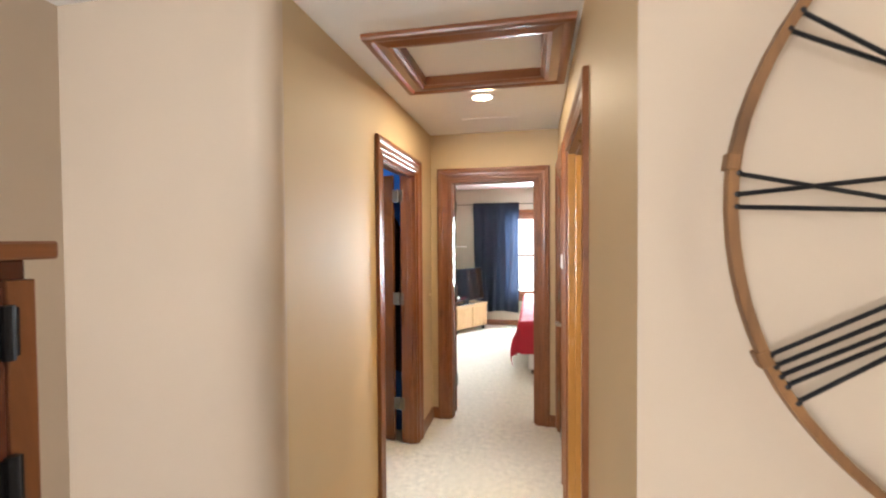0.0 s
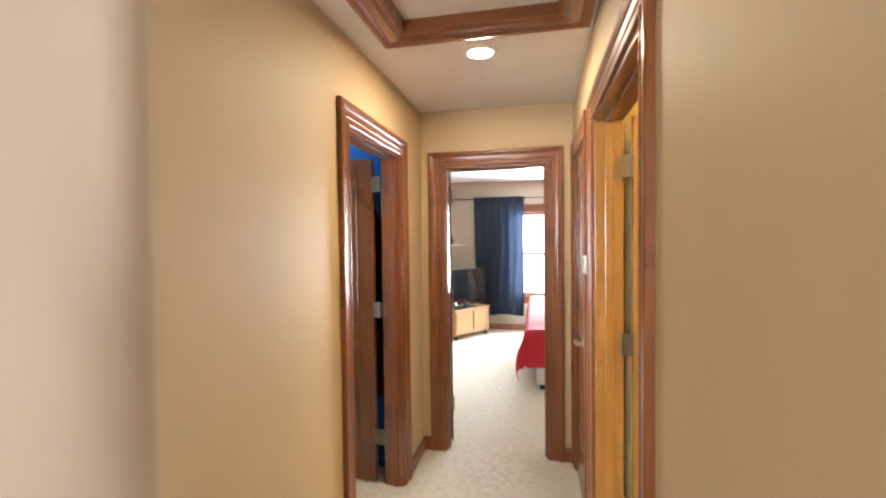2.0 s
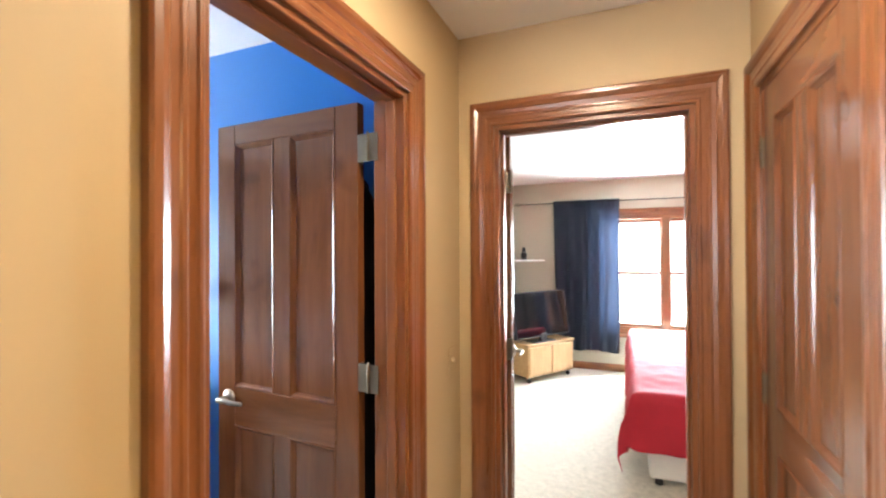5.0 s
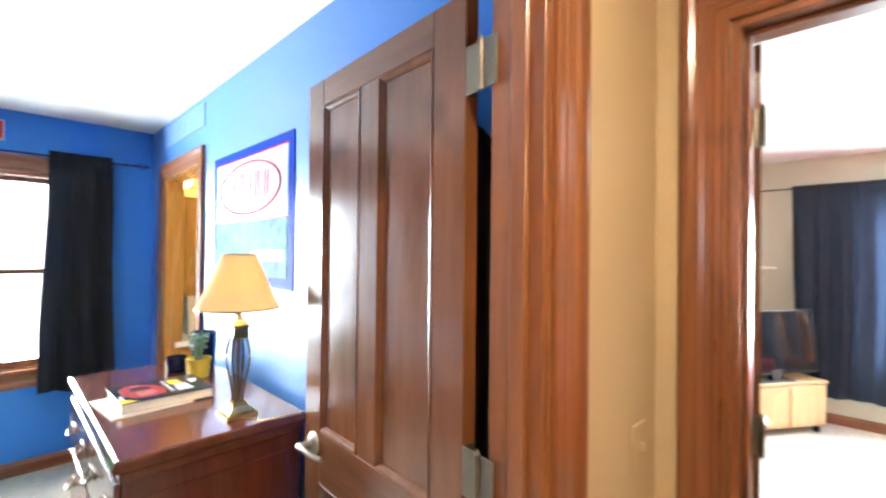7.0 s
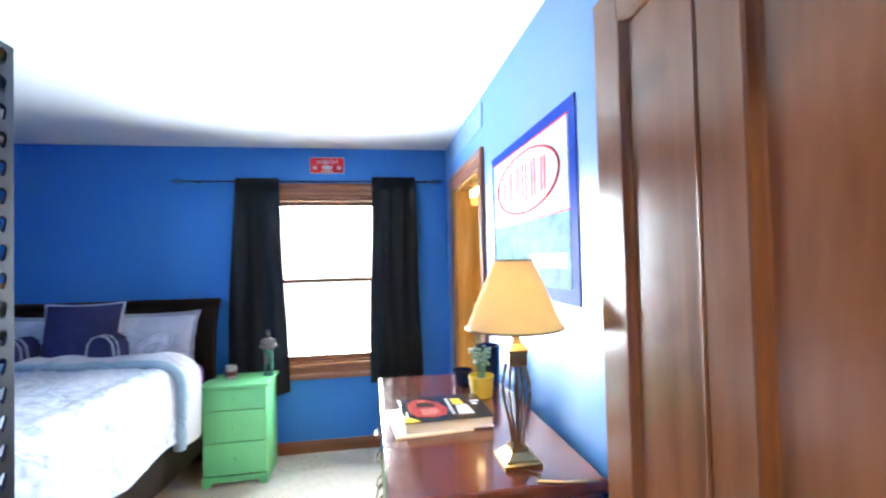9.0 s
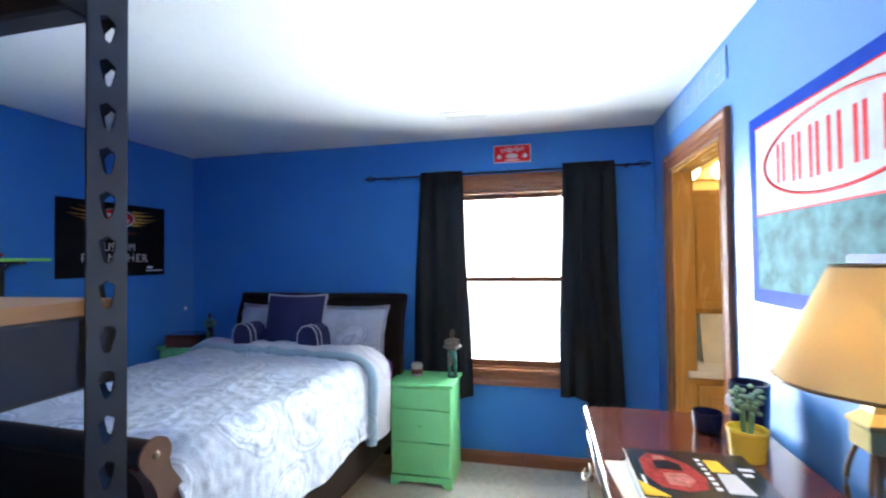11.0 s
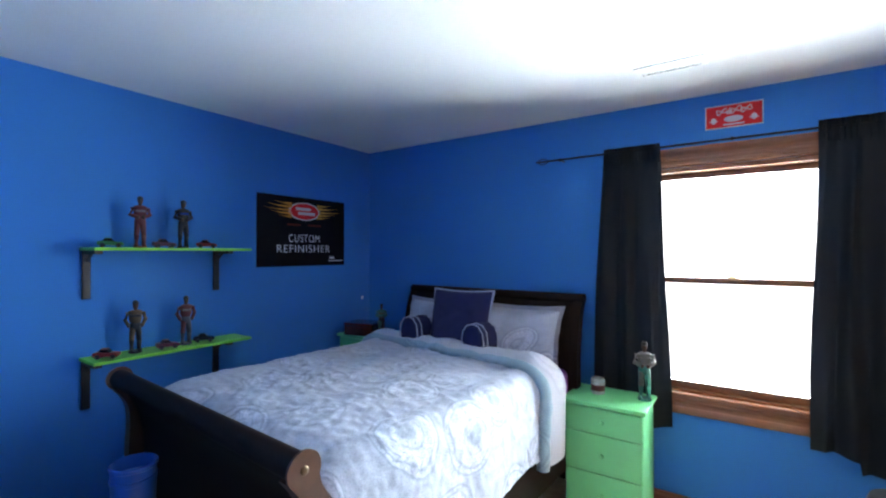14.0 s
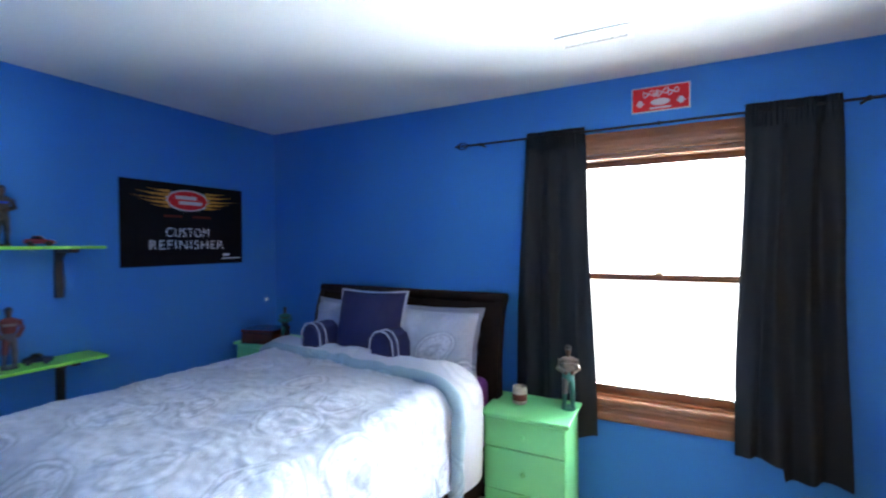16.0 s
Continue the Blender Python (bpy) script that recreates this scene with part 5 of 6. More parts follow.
M_GRNST = plain("green statue paint", (0.035, 0.16, 0.13), 0.4)
M_SILST = plain("pewter statue paint", (0.17, 0.15, 0.14), 0.35, 0.5)
M_GREYST = plain("grey blue statue paint", (0.07, 0.075, 0.09), 0.5)


def figurine(loc, rz, h, top, legs, label, accent=None, base=True, folded=True):
    """A standing statuette as one plain mesh."""
    bm = bmesh.new()
    k = h / 0.27
    if base:
        cyl(bm, (0, 0, 0), (0, 0, 0.010 * k), 0.036 * k, n=20, mi=3)
    for s in (-1, 1):
        tube_pts = [(0, s * 0.020 * k, 0.010 * k), (0.004 * k, s * 0.019 * k, 0.065 * k), (0, s * 0.014 * k, 0.130 * k)]
        before = len(bm.faces)
        tube(bm, tube_pts, [0.012 * k, 0.014 * k, 0.018 * k], 10)
        ball(bm, (0.010 * k, s * 0.021 * k, 0.014 * k), (0.020 * k, 0.010 * k, 0.008 * k), 10, 1)
        bm.faces.ensure_lookup_table()
        for f_ in bm.faces[before:]:
            f_.material_index = 1
    ball(bm, (0, 0, 0.140 * k), (0.022 * k, 0.031 * k, 0.028 * k), 12, 1)
    ball(bm, (0, 0, 0.182 * k), (0.024 * k, 0.036 * k, 0.042 * k), 14, 0)
    ball(bm, (0, 0, 0.206 * k), (0.020 * k, 0.042 * k, 0.016 * k), 12, 0)
    for s in (-1, 1):
        pts = [(0, s * 0.040 * k, 0.206 * k), (-0.002 * k, s * 0.053 * k, 0.172 * k), ((0.026 if folded else 0.006) * k, s * (0.016 if folded else 0.036) * k, (0.158 if folded else 0.140) * k)]
        before = len(bm.faces)
        tube(bm, pts, [0.014 * k, 0.012 * k, 0.010 * k], 8)
        bm.faces.ensure_lookup_table()
        for f_ in bm.faces[before:]:
            f_.material_index = 0
        ball(bm, pts[-1], 0.010 * k, 8, 2)
    box(bm, 0.016 * k, 0.024 * k, -0.026 * k, 0.026 * k, 0.186 * k, 0.196 * k, 0, 1, 4)
    cyl(bm, (0, 0, 0.215 * k), (0, 0, 0.230 * k), 0.010 * k, n=10, mi=2)
    ball(bm, (0.002 * k, 0, 0.245 * k), (0.017 * k, 0.015 * k, 0.021 * k), 12, 2)
    ball(bm, (0, 0, 0.255 * k), (0.019 * k, 0.017 * k, 0.014 * k), 12, 3)
    box(bm, 0.010 * k, 0.032 * k, -0.012 * k, 0.012 * k, 0.252 * k, 0.255 * k, 0, 1, 3)
    me = mesh_of("figurine", bm, [top, legs, M_SKIN, M_DARKST, accent or M_YELST], True)
    ob = new("figurine", me)
    ob.matrix_basis = pose(*loc, 0, 0, rz) @ Matrix.Diagonal((0.85, 0.82, 1, 1))
    return tagged(ob, label, "figurine")


def toy_car(loc, rz, mat, label, s=1.2):
    c = thing("toy_car", loc, rz, label, "toy car", "toy cars on the shelves")
    prof = [(-0.045, 0.010), (0.045, 0.010), (0.047, 0.018), (0.038, 0.024), (0.014, 0.027), (-0.030, 0.029), (-0.046, 0.027), (-0.047, 0.014)]
    part("body", prism(bmesh.new(), [(u * s, v * s) for u, v in prof], -0.019 * s, 0.019 * s, lambda u, v, w: (u, w, v)), mat, c)
    cab = [(-0.030, 0.028), (0.015, 0.027), (0.004, 0.039), (-0.020, 0.040)]
    part("cabin", prism(bmesh.new(), [(u * s, v * s) for u, v in cab], -0.015 * s, 0.015 * s, lambda u, v, w: (u, w, v)), M_BLACKP, c)
    part("roof", B(-0.021 * s, 0.004 * s, -0.0145 * s, 0.0145 * s, 0.0395 * s, 0.042 * s, 0.001), mat, c)
    for x in (-0.028, 0.028):
        for y in (-1, 1):
            part("wheel", cyl(bmesh.new(), (x * s, y * 0.013 * s, 0.010 * s), (x * s, y * 0.021 * s, 0.010 * s), 0.010 * s, n=14), M_BLACK, c)
    return c


def wall_shelf(z, label):
    s = thing("wall_shelf", (-2.725, YS, z), 0, label, "shelf", "lime shelves")
    part("board", B(-0.42, 0.42, 0.002, 0.205, -0.016, 0.0, 0.002), M_LIME, s)
    for x in (0.405 - 0.012, -0.292):
        b = bmesh.new()
        box(b, x - 0.018, x + 0.018, 0, 0.018, -0.270, -0.016, 0.002)
        box(b, x - 0.018, x + 0.018, 0.018, 0.18, -0.034, -0.016, 0.002)
        prism(b, [(0.018, -0.075), (0.030, -0.075), (0.090, -0.034), (0.074, -0.034)], x - 0.006, x + 0.006, lambda u, v, w: (w, u, v))
        part("bracket", b, M_BLACK, s, "black shelf bracket")
    return s


Z1, Z2 = 1.556, 0.985
wall_shelf(Z1, "lime green wall shelf holding figurines and toy cars")
wall_shelf(Z2, "lime green wall shelf holding figurines and toy cars")
FY = YS + 0.10
figurine((-2.545, FY, Z1), 75, 0.285, M_REDST, M_REDST, "painted statuette of a racer in red and white", M_SILST)
figurine((-2.77, FY, Z1), 85, 0.285, M_DARKST, M_DARKST, "painted statuette of a racer in black", M_BLUEP)
figurine((-2.525, FY, Z2), 70, 0.285, M_YELST, M_DARKST, "painted statuette of a racer in ochre and black", M_DARKST, folded=False)
figurine((-2.788, FY, Z2), 80, 0.29, M_REDST, M_GREYST, "painted statuette of a racer in red and grey", M_SILST, folded=False)
M_CG, M_CR, M_CK, M_CM = plain("green car paint", (0.02, 0.17, 0.045), 0.3), plain("red car paint", (0.24, 0.016, 0.014), 0.3), plain("black car paint", (0.02, 0.02, 0.025), 0.25), plain("maroon car paint", (0.10, 0.018, 0.025), 0.3)
toy_car((-2.405, FY + 0.01, Z1), 160, M_CG, "small green toy race car on the shelf")
toy_car((-2.66, FY + 0.02, Z1), 170, M_CM, "small maroon toy race car on the shelf")
toy_car((-2.905, FY + 0.01, Z1), 150, M_CR, "small red toy race car on the shelf")
toy_car((-2.385, FY + 0.03, Z2), 140, M_CR, "small red toy race car on the shelf")
toy_car((-2.675, FY + 0.03, Z2), 165, M_CM, "small maroon toy race car on the shelf")
toy_car((-2.89, FY + 0.01, Z2), 150, M_CK, "small black toy race car on the shelf")
figurine((-4.22, 2.262, 0.688), 20, 0.335, M_SILST, M_GRNST, "pewter and green racing statuette on the nightstand", M_SILST)
figurine((-4.13, 0.33, 0.86), 40, 0.26, M_GRNST, M_DARKST, "small green and black statuette beside the wooden box", M_YELST)

jr = thing("candle_jar", (-4.19, 2.01, 0.688), 0, "small glass candle jar with a printed label on the nightstand", "candle")
M_JAR = plain("frosted jar glass", (0.45, 0.42, 0.40), 0.15, 0, 0.3, 40)
part("jar", lathe(bmesh.new(), [(0.034, 0), (0.040, 0.006), (0.040, 0.078), (0.037, 0.086), (0.037, 0.092), (0.033, 0.092), (0.034, 0.06), (0.0, 0.058)], 28), M_JAR, jr, "", True)
part("label_band", lathe(bmesh.new(), [(0.0405, 0.022), (0.041, 0.022), (0.041, 0.056), (0.0405, 0.056)], 28), M_REDST, jr)

# bed
bed = thing("sleigh_bed", (-3.30, 1.16, 0), 0, "dark espresso wooden sleigh bed", "bed")
OX, OY = -3.30, 1.16


def curved_board(pts, half, y0, y1):
    """A board of half-thickness half, following the line pts (x, z), from y0 to y1."""
    left, right = [], []
    P_ = [Vector((x, z)) for x, z in pts]
    for i, p in enumerate(P_):
        d = (P_[min(i + 1, len(P_) - 1)] - P_[max(i - 1, 0)]).normalized()
        nrm = Vector((-d.y, d.x))
        h = half[i] if isinstance(half, list) else half
        left.append(p + nrm * h), right.append(p - nrm * h)
    poly = [(v.x - OX, v.y) for v in left + right[::-1]]
    return prism(bmesh.new(), poly, y0 - OY, y1 - OY, lambda u, v, w: (u, w, v))


def smooth_line(ctrl, n=6):
    out = []
    c = [ctrl[0]] + ctrl + [ctrl[-1]]
    for i in range(1, len(c) - 2):
        for k in range(n):
            t = k / n
            out.append(tuple(0.5 * (2 * c[i][j] + (c[i + 1][j] - c[i - 1][j]) * t + (2 * c[i - 1][j] - 5 * c[i][j] + 4 * c[i + 1][j] - c[i + 2][j]) * t * t + (3 * c[i][j] - c[i - 1][j] - 3 * c[i + 1][j] + c[i + 2][j]) * t ** 3) for j in (0, 1)))
    return out + [ctrl[-1]]


Y0, Y1 = 0.440, 1.885
F0, F1 = 0.452, 1.853
foot = smooth_line([(-2.365, 0.100), (-2.375, 0.450), (-2.380, 0.634), (-2.360, 0.778), (-2.320, 0.877), (-2.300, 0.922)])
fpost = smooth_line([(-2.350, 0.000), (-2.365, 0.200), (-2.375, 0.450), (-2.380, 0.634), (-2.360, 0.778), (-2.320, 0.877), (-2.300, 0.926)])
head = smooth_line([(-4.270, 0.10), (-4.268, 0.70), (-4.275, 0.92), (-4.310, 1.10), (-4.352, 1.205), (-4.362, 1.228)])
hpost = smooth_line([(-4.285, 0.0), (-4.275, 0.30), (-4.268, 0.70), (-4.275, 0.92), (-4.310, 1.10), (-4.352, 1.205), (-4.362, 1.228)])
# Browner than the espresso boards.
M_ROSP = wood("brown post wood", (0.085, 0.034, 0.020), (0.040, 0.016, 0.010), "z", 0.36, 0.2)
part("footboard", curved_board(foot, 0.013, F0 + 0.055, F1 - 0.055), M_ESPY, bed, "curved espresso footboard", True)
part("headboard", curved_board(head, 0.013, Y0 + 0.055, Y1 - 0.055), M_ESPY, bed, "curved espresso headboard", True)
for ya, yb in ((F0, F0 + 0.055), (F1 - 0.055, F1)):
    k = len(fpost)
    part("foot_post", curved_board(fpost, [0.042 + 0.030 * math.exp(-((i / k - 0.45) / 0.16) ** 2) - 0.012 * math.exp(-((i / k - 0.78) / 0.10) ** 2) + 0.006 * (i / k) for i in range(k)], ya, yb), M_ROSP, bed, "", True)
for ya, yb in ((Y0, Y0 + 0.055), (Y1 - 0.055, Y1)):
    k = len(hpost)
    part("head_post", curved_board(hpost, [0.042 - 0.018 * (i / k) for i in range(k)], ya, yb), M_ESP, bed, "", True)
part("foot_scroll", cyl(bmesh.new(), (-2.290 - OX, F0 - 0.006 - OY, 0.945), (-2.290 - OX, F1 + 0.006 - OY, 0.945), 0.040, n=28), M_ESPY, bed, "", True)
part("head_scroll", cyl(bmesh.new(), (-4.358 - OX, Y0 - 0.004 - OY, 1.232), (-4.358 - OX, Y1 + 0.004 - OY, 1.232), 0.032, n=24), M_ESPY, bed, "", True)
M_ROS = wood("brown scroll end", (0.10, 0.040, 0.022), (0.05, 0.02, 0.012), "y", 0.35)
for s, y in ((-1, F0 - 0.006), (1, F1 + 0.006)):
    ro = bmesh.new()
    cyl(ro, (-2.290 - OX, y - OY, 0.945), (-2.290 - OX, y + s * 0.008 - OY, 0.945), 0.054, n=28)
    part("scroll_end", ro, M_ROS, bed, "", True)
    part("rosette", ball(bmesh.new(), (-2.290 - OX, y + s * 0.006 - OY, 0.945), (0.014, 0.006, 0.014), 16), M_BRONZE, bed, "small metal rosette", True)
for y in (Y0 + 0.012, Y1 - 0.037):
    part("side_rail", B(-4.25 - OX, -2.345 - OX, y - OY, y + 0.025 - OY, 0.24, 0.46, 0.004), M_ESP, bed)
part("slat_base", B(-4.24 - OX, -2.365 - OX, Y0 + 0.045 - OY, Y1 - 0.045 - OY, 0.30, 0.34), M_OAKX, bed)
mt = thing("mattress", (-3.28, 1.155, 0.34), 0, "thick mattress under a purple fitted sheet", "mattress")
part("mattress_body", B(-0.96, 0.885, -0.685, 0.685, 0.0, 0.47, 0.05, 4), M_PURPLE, mt, "purple fitted sheet", True)

# duvet
MY0, MY1, TZ = 0.455, 1.850, 0.862


def across(s, lift=0.0, drop_l=0.36, drop_r=0.40, out=0.0):
    """The cover's cross section: s from 0 (left hem) to 1 (right hem)."""
    top = MY1 - MY0
    L = drop_l + top + drop_r
    q = s * L
    r = 0.09
    if q < drop_l - r:
        return MY0 - out, TZ - drop_l + q, (-1, 0)
    if q < drop_l + r:
        a = (q - drop_l + r) / (2 * r) * math.pi / 2
        return MY0 - out + r * (1 - math.cos(a)), TZ - r + r * math.sin(a) + lift, (-math.cos(a), math.sin(a))
    if q < drop_l + top - r:
        return MY0 + (q - drop_l), TZ + lift, (0, 1)
    if q < drop_l + top + r:
        a = (q - drop_l - top + r) / (2 * r) * math.pi / 2
        return MY1 + out - r + r * math.sin(a), TZ - r + r * math.cos(a) + lift, (math.sin(a), math.cos(a))
    return MY1 + out, TZ - (q - drop_l - top), (1, 0)


def cover_at(u, v):
    x = -3.86 + (-2.385 + 3.86) * u
    y, z, (ny, nz) = across(v)
    q = MY0 - 0.36 + v * (MY1 - MY0 + 0.76)
    hang = abs(ny)
    puff = 0.014 * abs(math.sin(math.pi * (y - 0.02) / 0.42)) ** 0.6 * nz
    wr = 0.006 * noise.noise((x * 3.2, q * 3.2, 3.0)) + 0.006 * (1 - abs(noise.noise((x * 4 + q * 2, q * 6 - x * 1.5, 9.0)))) ** 6 + 0.0045 * (1 - abs(noise.noise((x * 9 - q * 4, q * 8 + x * 3, 4.0)))) ** 7 + 0.0025 * noise.noise((x * 22, q * 22, 1.0)) + 0.004 * (1 - abs(noise.noise((x * 15 + q * 5, q * 17 - x * 6, 2.0)))) ** 8
    fold = 0.006 * math.sin(x * 11 + 3 * noise.noise((x * 2, 0.0, 5.0))) * hang
    d = wr + puff + fold + 0.012
    foot_dip = -0.05 * max(0, (u - 0.88) / 0.12) ** 2
    flare = 0.035 * hang * max(0, (TZ - z) / 0.4)
    hem = 0.03 * noise.noise((x * 3.0, 2.0, v)) * (1 if v < 0.01 or v > 0.99 else 0)
    return Vector((x, y + ny * (d + flare), z + nz * d + foot_dip + hem))


dv = thing("duvet", (-3.08, 1.155, TZ), 0, "rumpled pale grey paisley duvet with a teal turned-back edge", "duvet")
off = dv.matrix_basis.translation
part("cover", sheet(bmesh.new(), 150, 170, lambda u, v: cover_at(u, v) - off, -0.012), M_DUVET, dv, "pale grey paisley cover", True)


def fold_at(u, v):
    y, z, (ny, nz) = across(v, 0.0, 0.30, 0.44, 0.012)
    skew = -0.12 + 0.20 * v
    xb, xf = -4.02 + 0.10 * v, -3.78 + skew
    x = xb + (xf - xb) * u
    w = 0.012 * noise.noise((x * 5, y * 5, 8.0)) + 0.010 * noise.noise((x * 3, y * 13, 4.0))
    d = 0.030 + 0.050 * math.sin(math.pi * (0.15 + 0.72 * u)) ** 0.7 + w
    return Vector((x + 0.014 * noise.noise((1.0, y * 6, 2.0)), y + ny * d, z + nz * d))


part("turned_back_flap", sheet(bmesh.new(), 30, 150, lambda u, v: fold_at(u, v) - off, -0.014), M_LINING, dv, "off-white turned-back lining", True)
eb = bmesh.new()
tube(eb, [fold_at(1.0, i / 120) - off + Vector((0.010, 0, -0.012)) for i in range(121)], [0.034 + 0.008 * noise.noise((i * 0.21, 0, 0)) for i in range(121)], 12)
part("rolled_edge", eb, M_FOLD, dv, "pale teal rolled edge", True)
for sv in (0.36, 0.50, 0.645, 0.79):
    sm = bmesh.new()
    tube(sm, [cover_at(0.01 + 0.98 * i / 80, sv) - off for i in range(81)], 0.009, 6)
    part("seam", sm, M_LINING, dv, "raised pale seam", True)


def pillow(name, m, w, h, t, mat, label, flange=0.0, pipe=None):
    """A cushion: width along local x, height along local y, thickness along z."""
    p = thing(name, (0, 0, 0), 0, label, "pillow")
    p.matrix_basis = m
    sd = w * 7 + h
    def side(sg):
        def at(u, v):
            a, b = 2 * u - 1, 2 * v - 1
            e = max(0.0, 1 - abs(a) ** 2.6) ** 0.55 * max(0.0, 1 - abs(b) ** 2.6) ** 0.55
            pin = 1 - 0.07 * (1 - abs(b) ** 2) * abs(a) ** 4
            pin2 = 1 - 0.07 * (1 - abs(a) ** 2) * abs(b) ** 4
            wv = 0.010 * noise.noise((a * 2.4, b * 2.4, sd + sg)) + 0.006 * noise.noise((a * 7, b * 7, sd))
            return (a * w / 2 * pin, b * h / 2 * pin2, sg * (t / 2 * e + wv * e))
        return at
    bm = sheet(bmesh.new(), 34, 26, side(1))
    b2 = sheet(bmesh.new(), 34, 26, side(-1))
    me = bpy.data.meshes.new("tmp")
    b2.to_mesh(me), b2.free()
    bm.from_mesh(me)
    bpy.data.meshes.remove(me)
    bmesh.ops.remove_doubles(bm, verts=bm.verts, dist=0.0008)
    bmesh.ops.recalc_face_normals(bm, faces=bm.faces)
    part("cushion", bm, mat, p, "", True)
    if flange:
        f1 = side(1)
        rim_ = []
        for k in range(4):
            for i in range(20):
                t_ = i / 20
                rim_.append(f1(*((t_, 0), (1, t_), (1 - t_, 1), (0, 1 - t_))[k]))
        fb = bmesh.new()
        a = [fb.verts.new(q) for q in rim_]
        b = [fb.verts.new((q[0] * (1 + 2 * flange / w), q[1] * (1 + 2 * flange / h), q[2] + 0.006 * math.sin(i * 1.1))) for i, q in enumerate(rim_)]
        for i in range(len(a)):
            fb.faces.new((a[i], a[(i + 1) % len(a)], b[(i + 1) % len(a)], b[i]))
        bmesh.ops.solidify(fb, geom=list(fb.faces), thickness=0.004)
        part("flange", fb, mat, p, "", True)
    if pipe:
        f1 = side(1)
        pts = []
        for k in range(4):
            for i in range(16):
                t_ = i / 16
                q = f1(*((t_, 0), (1, t_), (1 - t_, 1), (0, 1 - t_))[k])
                pts.append((q[0] * 1.0, q[1] * 1.0, q[2]))
        part("piping", tube(bmesh.new(), pts, 0.0085, 6, True), pipe, p, "pale piping", True)
    return p


def lean(x, y, z, tilt, yaw=0.0):
    """Local x along -y of the room, local y up, local z facing the foot of the bed, leaning back by tilt."""
    return pose(x, y, z, 0, 0, yaw) @ pose(0, 0, 0, 90, 0, 90) @ pose(0, 0, 0, -tilt, 0, 0)


PILLOWS = [
    pillow("pillow", lean(-4.13, 1.505, 0.995, 18, 4), 0.58, 0.36, 0.17, M_PILLOW, "pale grey paisley pillow with a flanged edge against the headboard", 0.03),
    pillow("pillow", lean(-4.14, 0.83, 1.00, 18, -4), 0.52, 0.34, 0.16, M_PILLOW, "pale grey paisley pillow behind the navy backrest", 0.03),
]
br = pillow("backrest_pillow", lean(-4.02, 1.155, 1.060, 14, 6), 0.46, 0.44, 0.18, M_NAVY, "navy backrest pillow with arms and pale piping", 0, M_PIPE)
PILLOWS.append(br)
inv = br.matrix_basis.inverted()
for y in (0.835, 1.365):
    ab = bmesh.new()
    prof = [(u * 0.86, v * 1.22) for u, v in ((-0.085, -0.085), (0.085, -0.085), (0.095, 0.0), (0.085, 0.055), (0.05, 0.088), (0.0, 0.098), (-0.05, 0.088), (-0.085, 0.055), (-0.095, 0.0))]
    prism(ab, prof, -4.04, -3.85, lambda u, v, w: (w, y + u, 0.965 + v))
    bmesh.ops.bevel(ab, geom=list(ab.edges), offset=0.018, segments=3, affect="EDGES")
    bmesh.ops.transform(ab, matrix=inv, verts=ab.verts)
    part("arm", ab, M_NAVY, br, "", True)
    for xx in (-3.856, -3.905):
        pb = tube(bmesh.new(), [inv @ Vector((xx, y + u * 1.0, 0.965 + v * 1.0)) for u, v in prof], 0.0048, 6, True)
        part("arm_piping", pb, M_PIPE, br, "pale piping", True)

for ob_ in (bed, mt, dv, *PILLOWS):
    ob_.matrix_basis = Matrix.Translation((-4.27, 1.16, 0)) @ pose(0, 0, 0, 0, 0, -3.1) @ Matrix.Translation((4.27, -1.16, 0)) @ ob_.matrix_basis

bk = thing("waste_bin", (-2.168, 0.925, 0), 0, "tall slim blue plastic waste bin against the footboard", "bin")
part("pail", lathe(bmesh.new(), [(0.054, 0), (0.057, 0.004), (0.070, 0.762), (0.074, 0.765), (0.075, 0.777), (0.070, 0.781), (0.066, 0.770), (0.054, 0.012), (0.0, 0.010)], 40), M_BUCKET, bk, "", True)
part("rim_band", lathe(bmesh.new(), [(0.0685, 0.715), (0.0725, 0.717), (0.0735, 0.732), (0.0695, 0.734)], 40), M_BUCKET, bk)

sb = thing("banded_bin", (-4.06, 3.30, 0), 0, "tapered grey metal bin with a white band for its window-lit side", "bin")
M_GREYM = plain("grey enamelled steel", (0.22, 0.24, 0.27), 0.30, 0.7)
part("pail", lathe(bmesh.new(), [(0.100, 0), (0.104, 0.006), (0.134, 0.470), (0.131, 0.470), (0.129, 0.440), (0.0, 0.438)], 40), M_GREYM, sb, "", True)
# White band below the rim: window light on the bin's side, put in as colour.
lin = bmesh.new()
sheet(lin, 72, 6, lambda u, v: ((0.137 + 0.003 * math.sin(u * 81) + 0.003 * v) * math.cos(2 * math.pi * u), (0.137 + 0.003 * math.sin(u * 81) + 0.003 * v) * math.sin(2 * math.pi * u), 0.462 - (0.080 + 0.008 * math.sin(u * 25)) * v), 0.001)
# Black dome that makes the bin's top dark.
part("dark_top", lathe(bmesh.new(), [(0.132, 0.445), (0.139, 0.470), (0.128, 0.497), (0.095, 0.505), (0.04, 0.490), (0.0, 0.492)], 32), M_BLACK, sb, "black dome over the rim", True)
part("liner", lin, M_WHITE, sb, "white band standing for the window-lit side", True)

# ---- dressing room seen through the doorway ----
vc = thing("vanity_cabinet", (-4.289, 4.515, 0), 90, "honey wood vanity cabinet with a pale counter", "cabinet")
part("body", B(-0.75, 0.75, -0.24, 0.27, 0.08, 0.80, 0.003), M_GZ, vc)
part("counter", B(-0.78, 0.78, -0.27, 0.275, 0.80, 0.84, 0.006, 2), M_WHITE, vc, "pale counter")
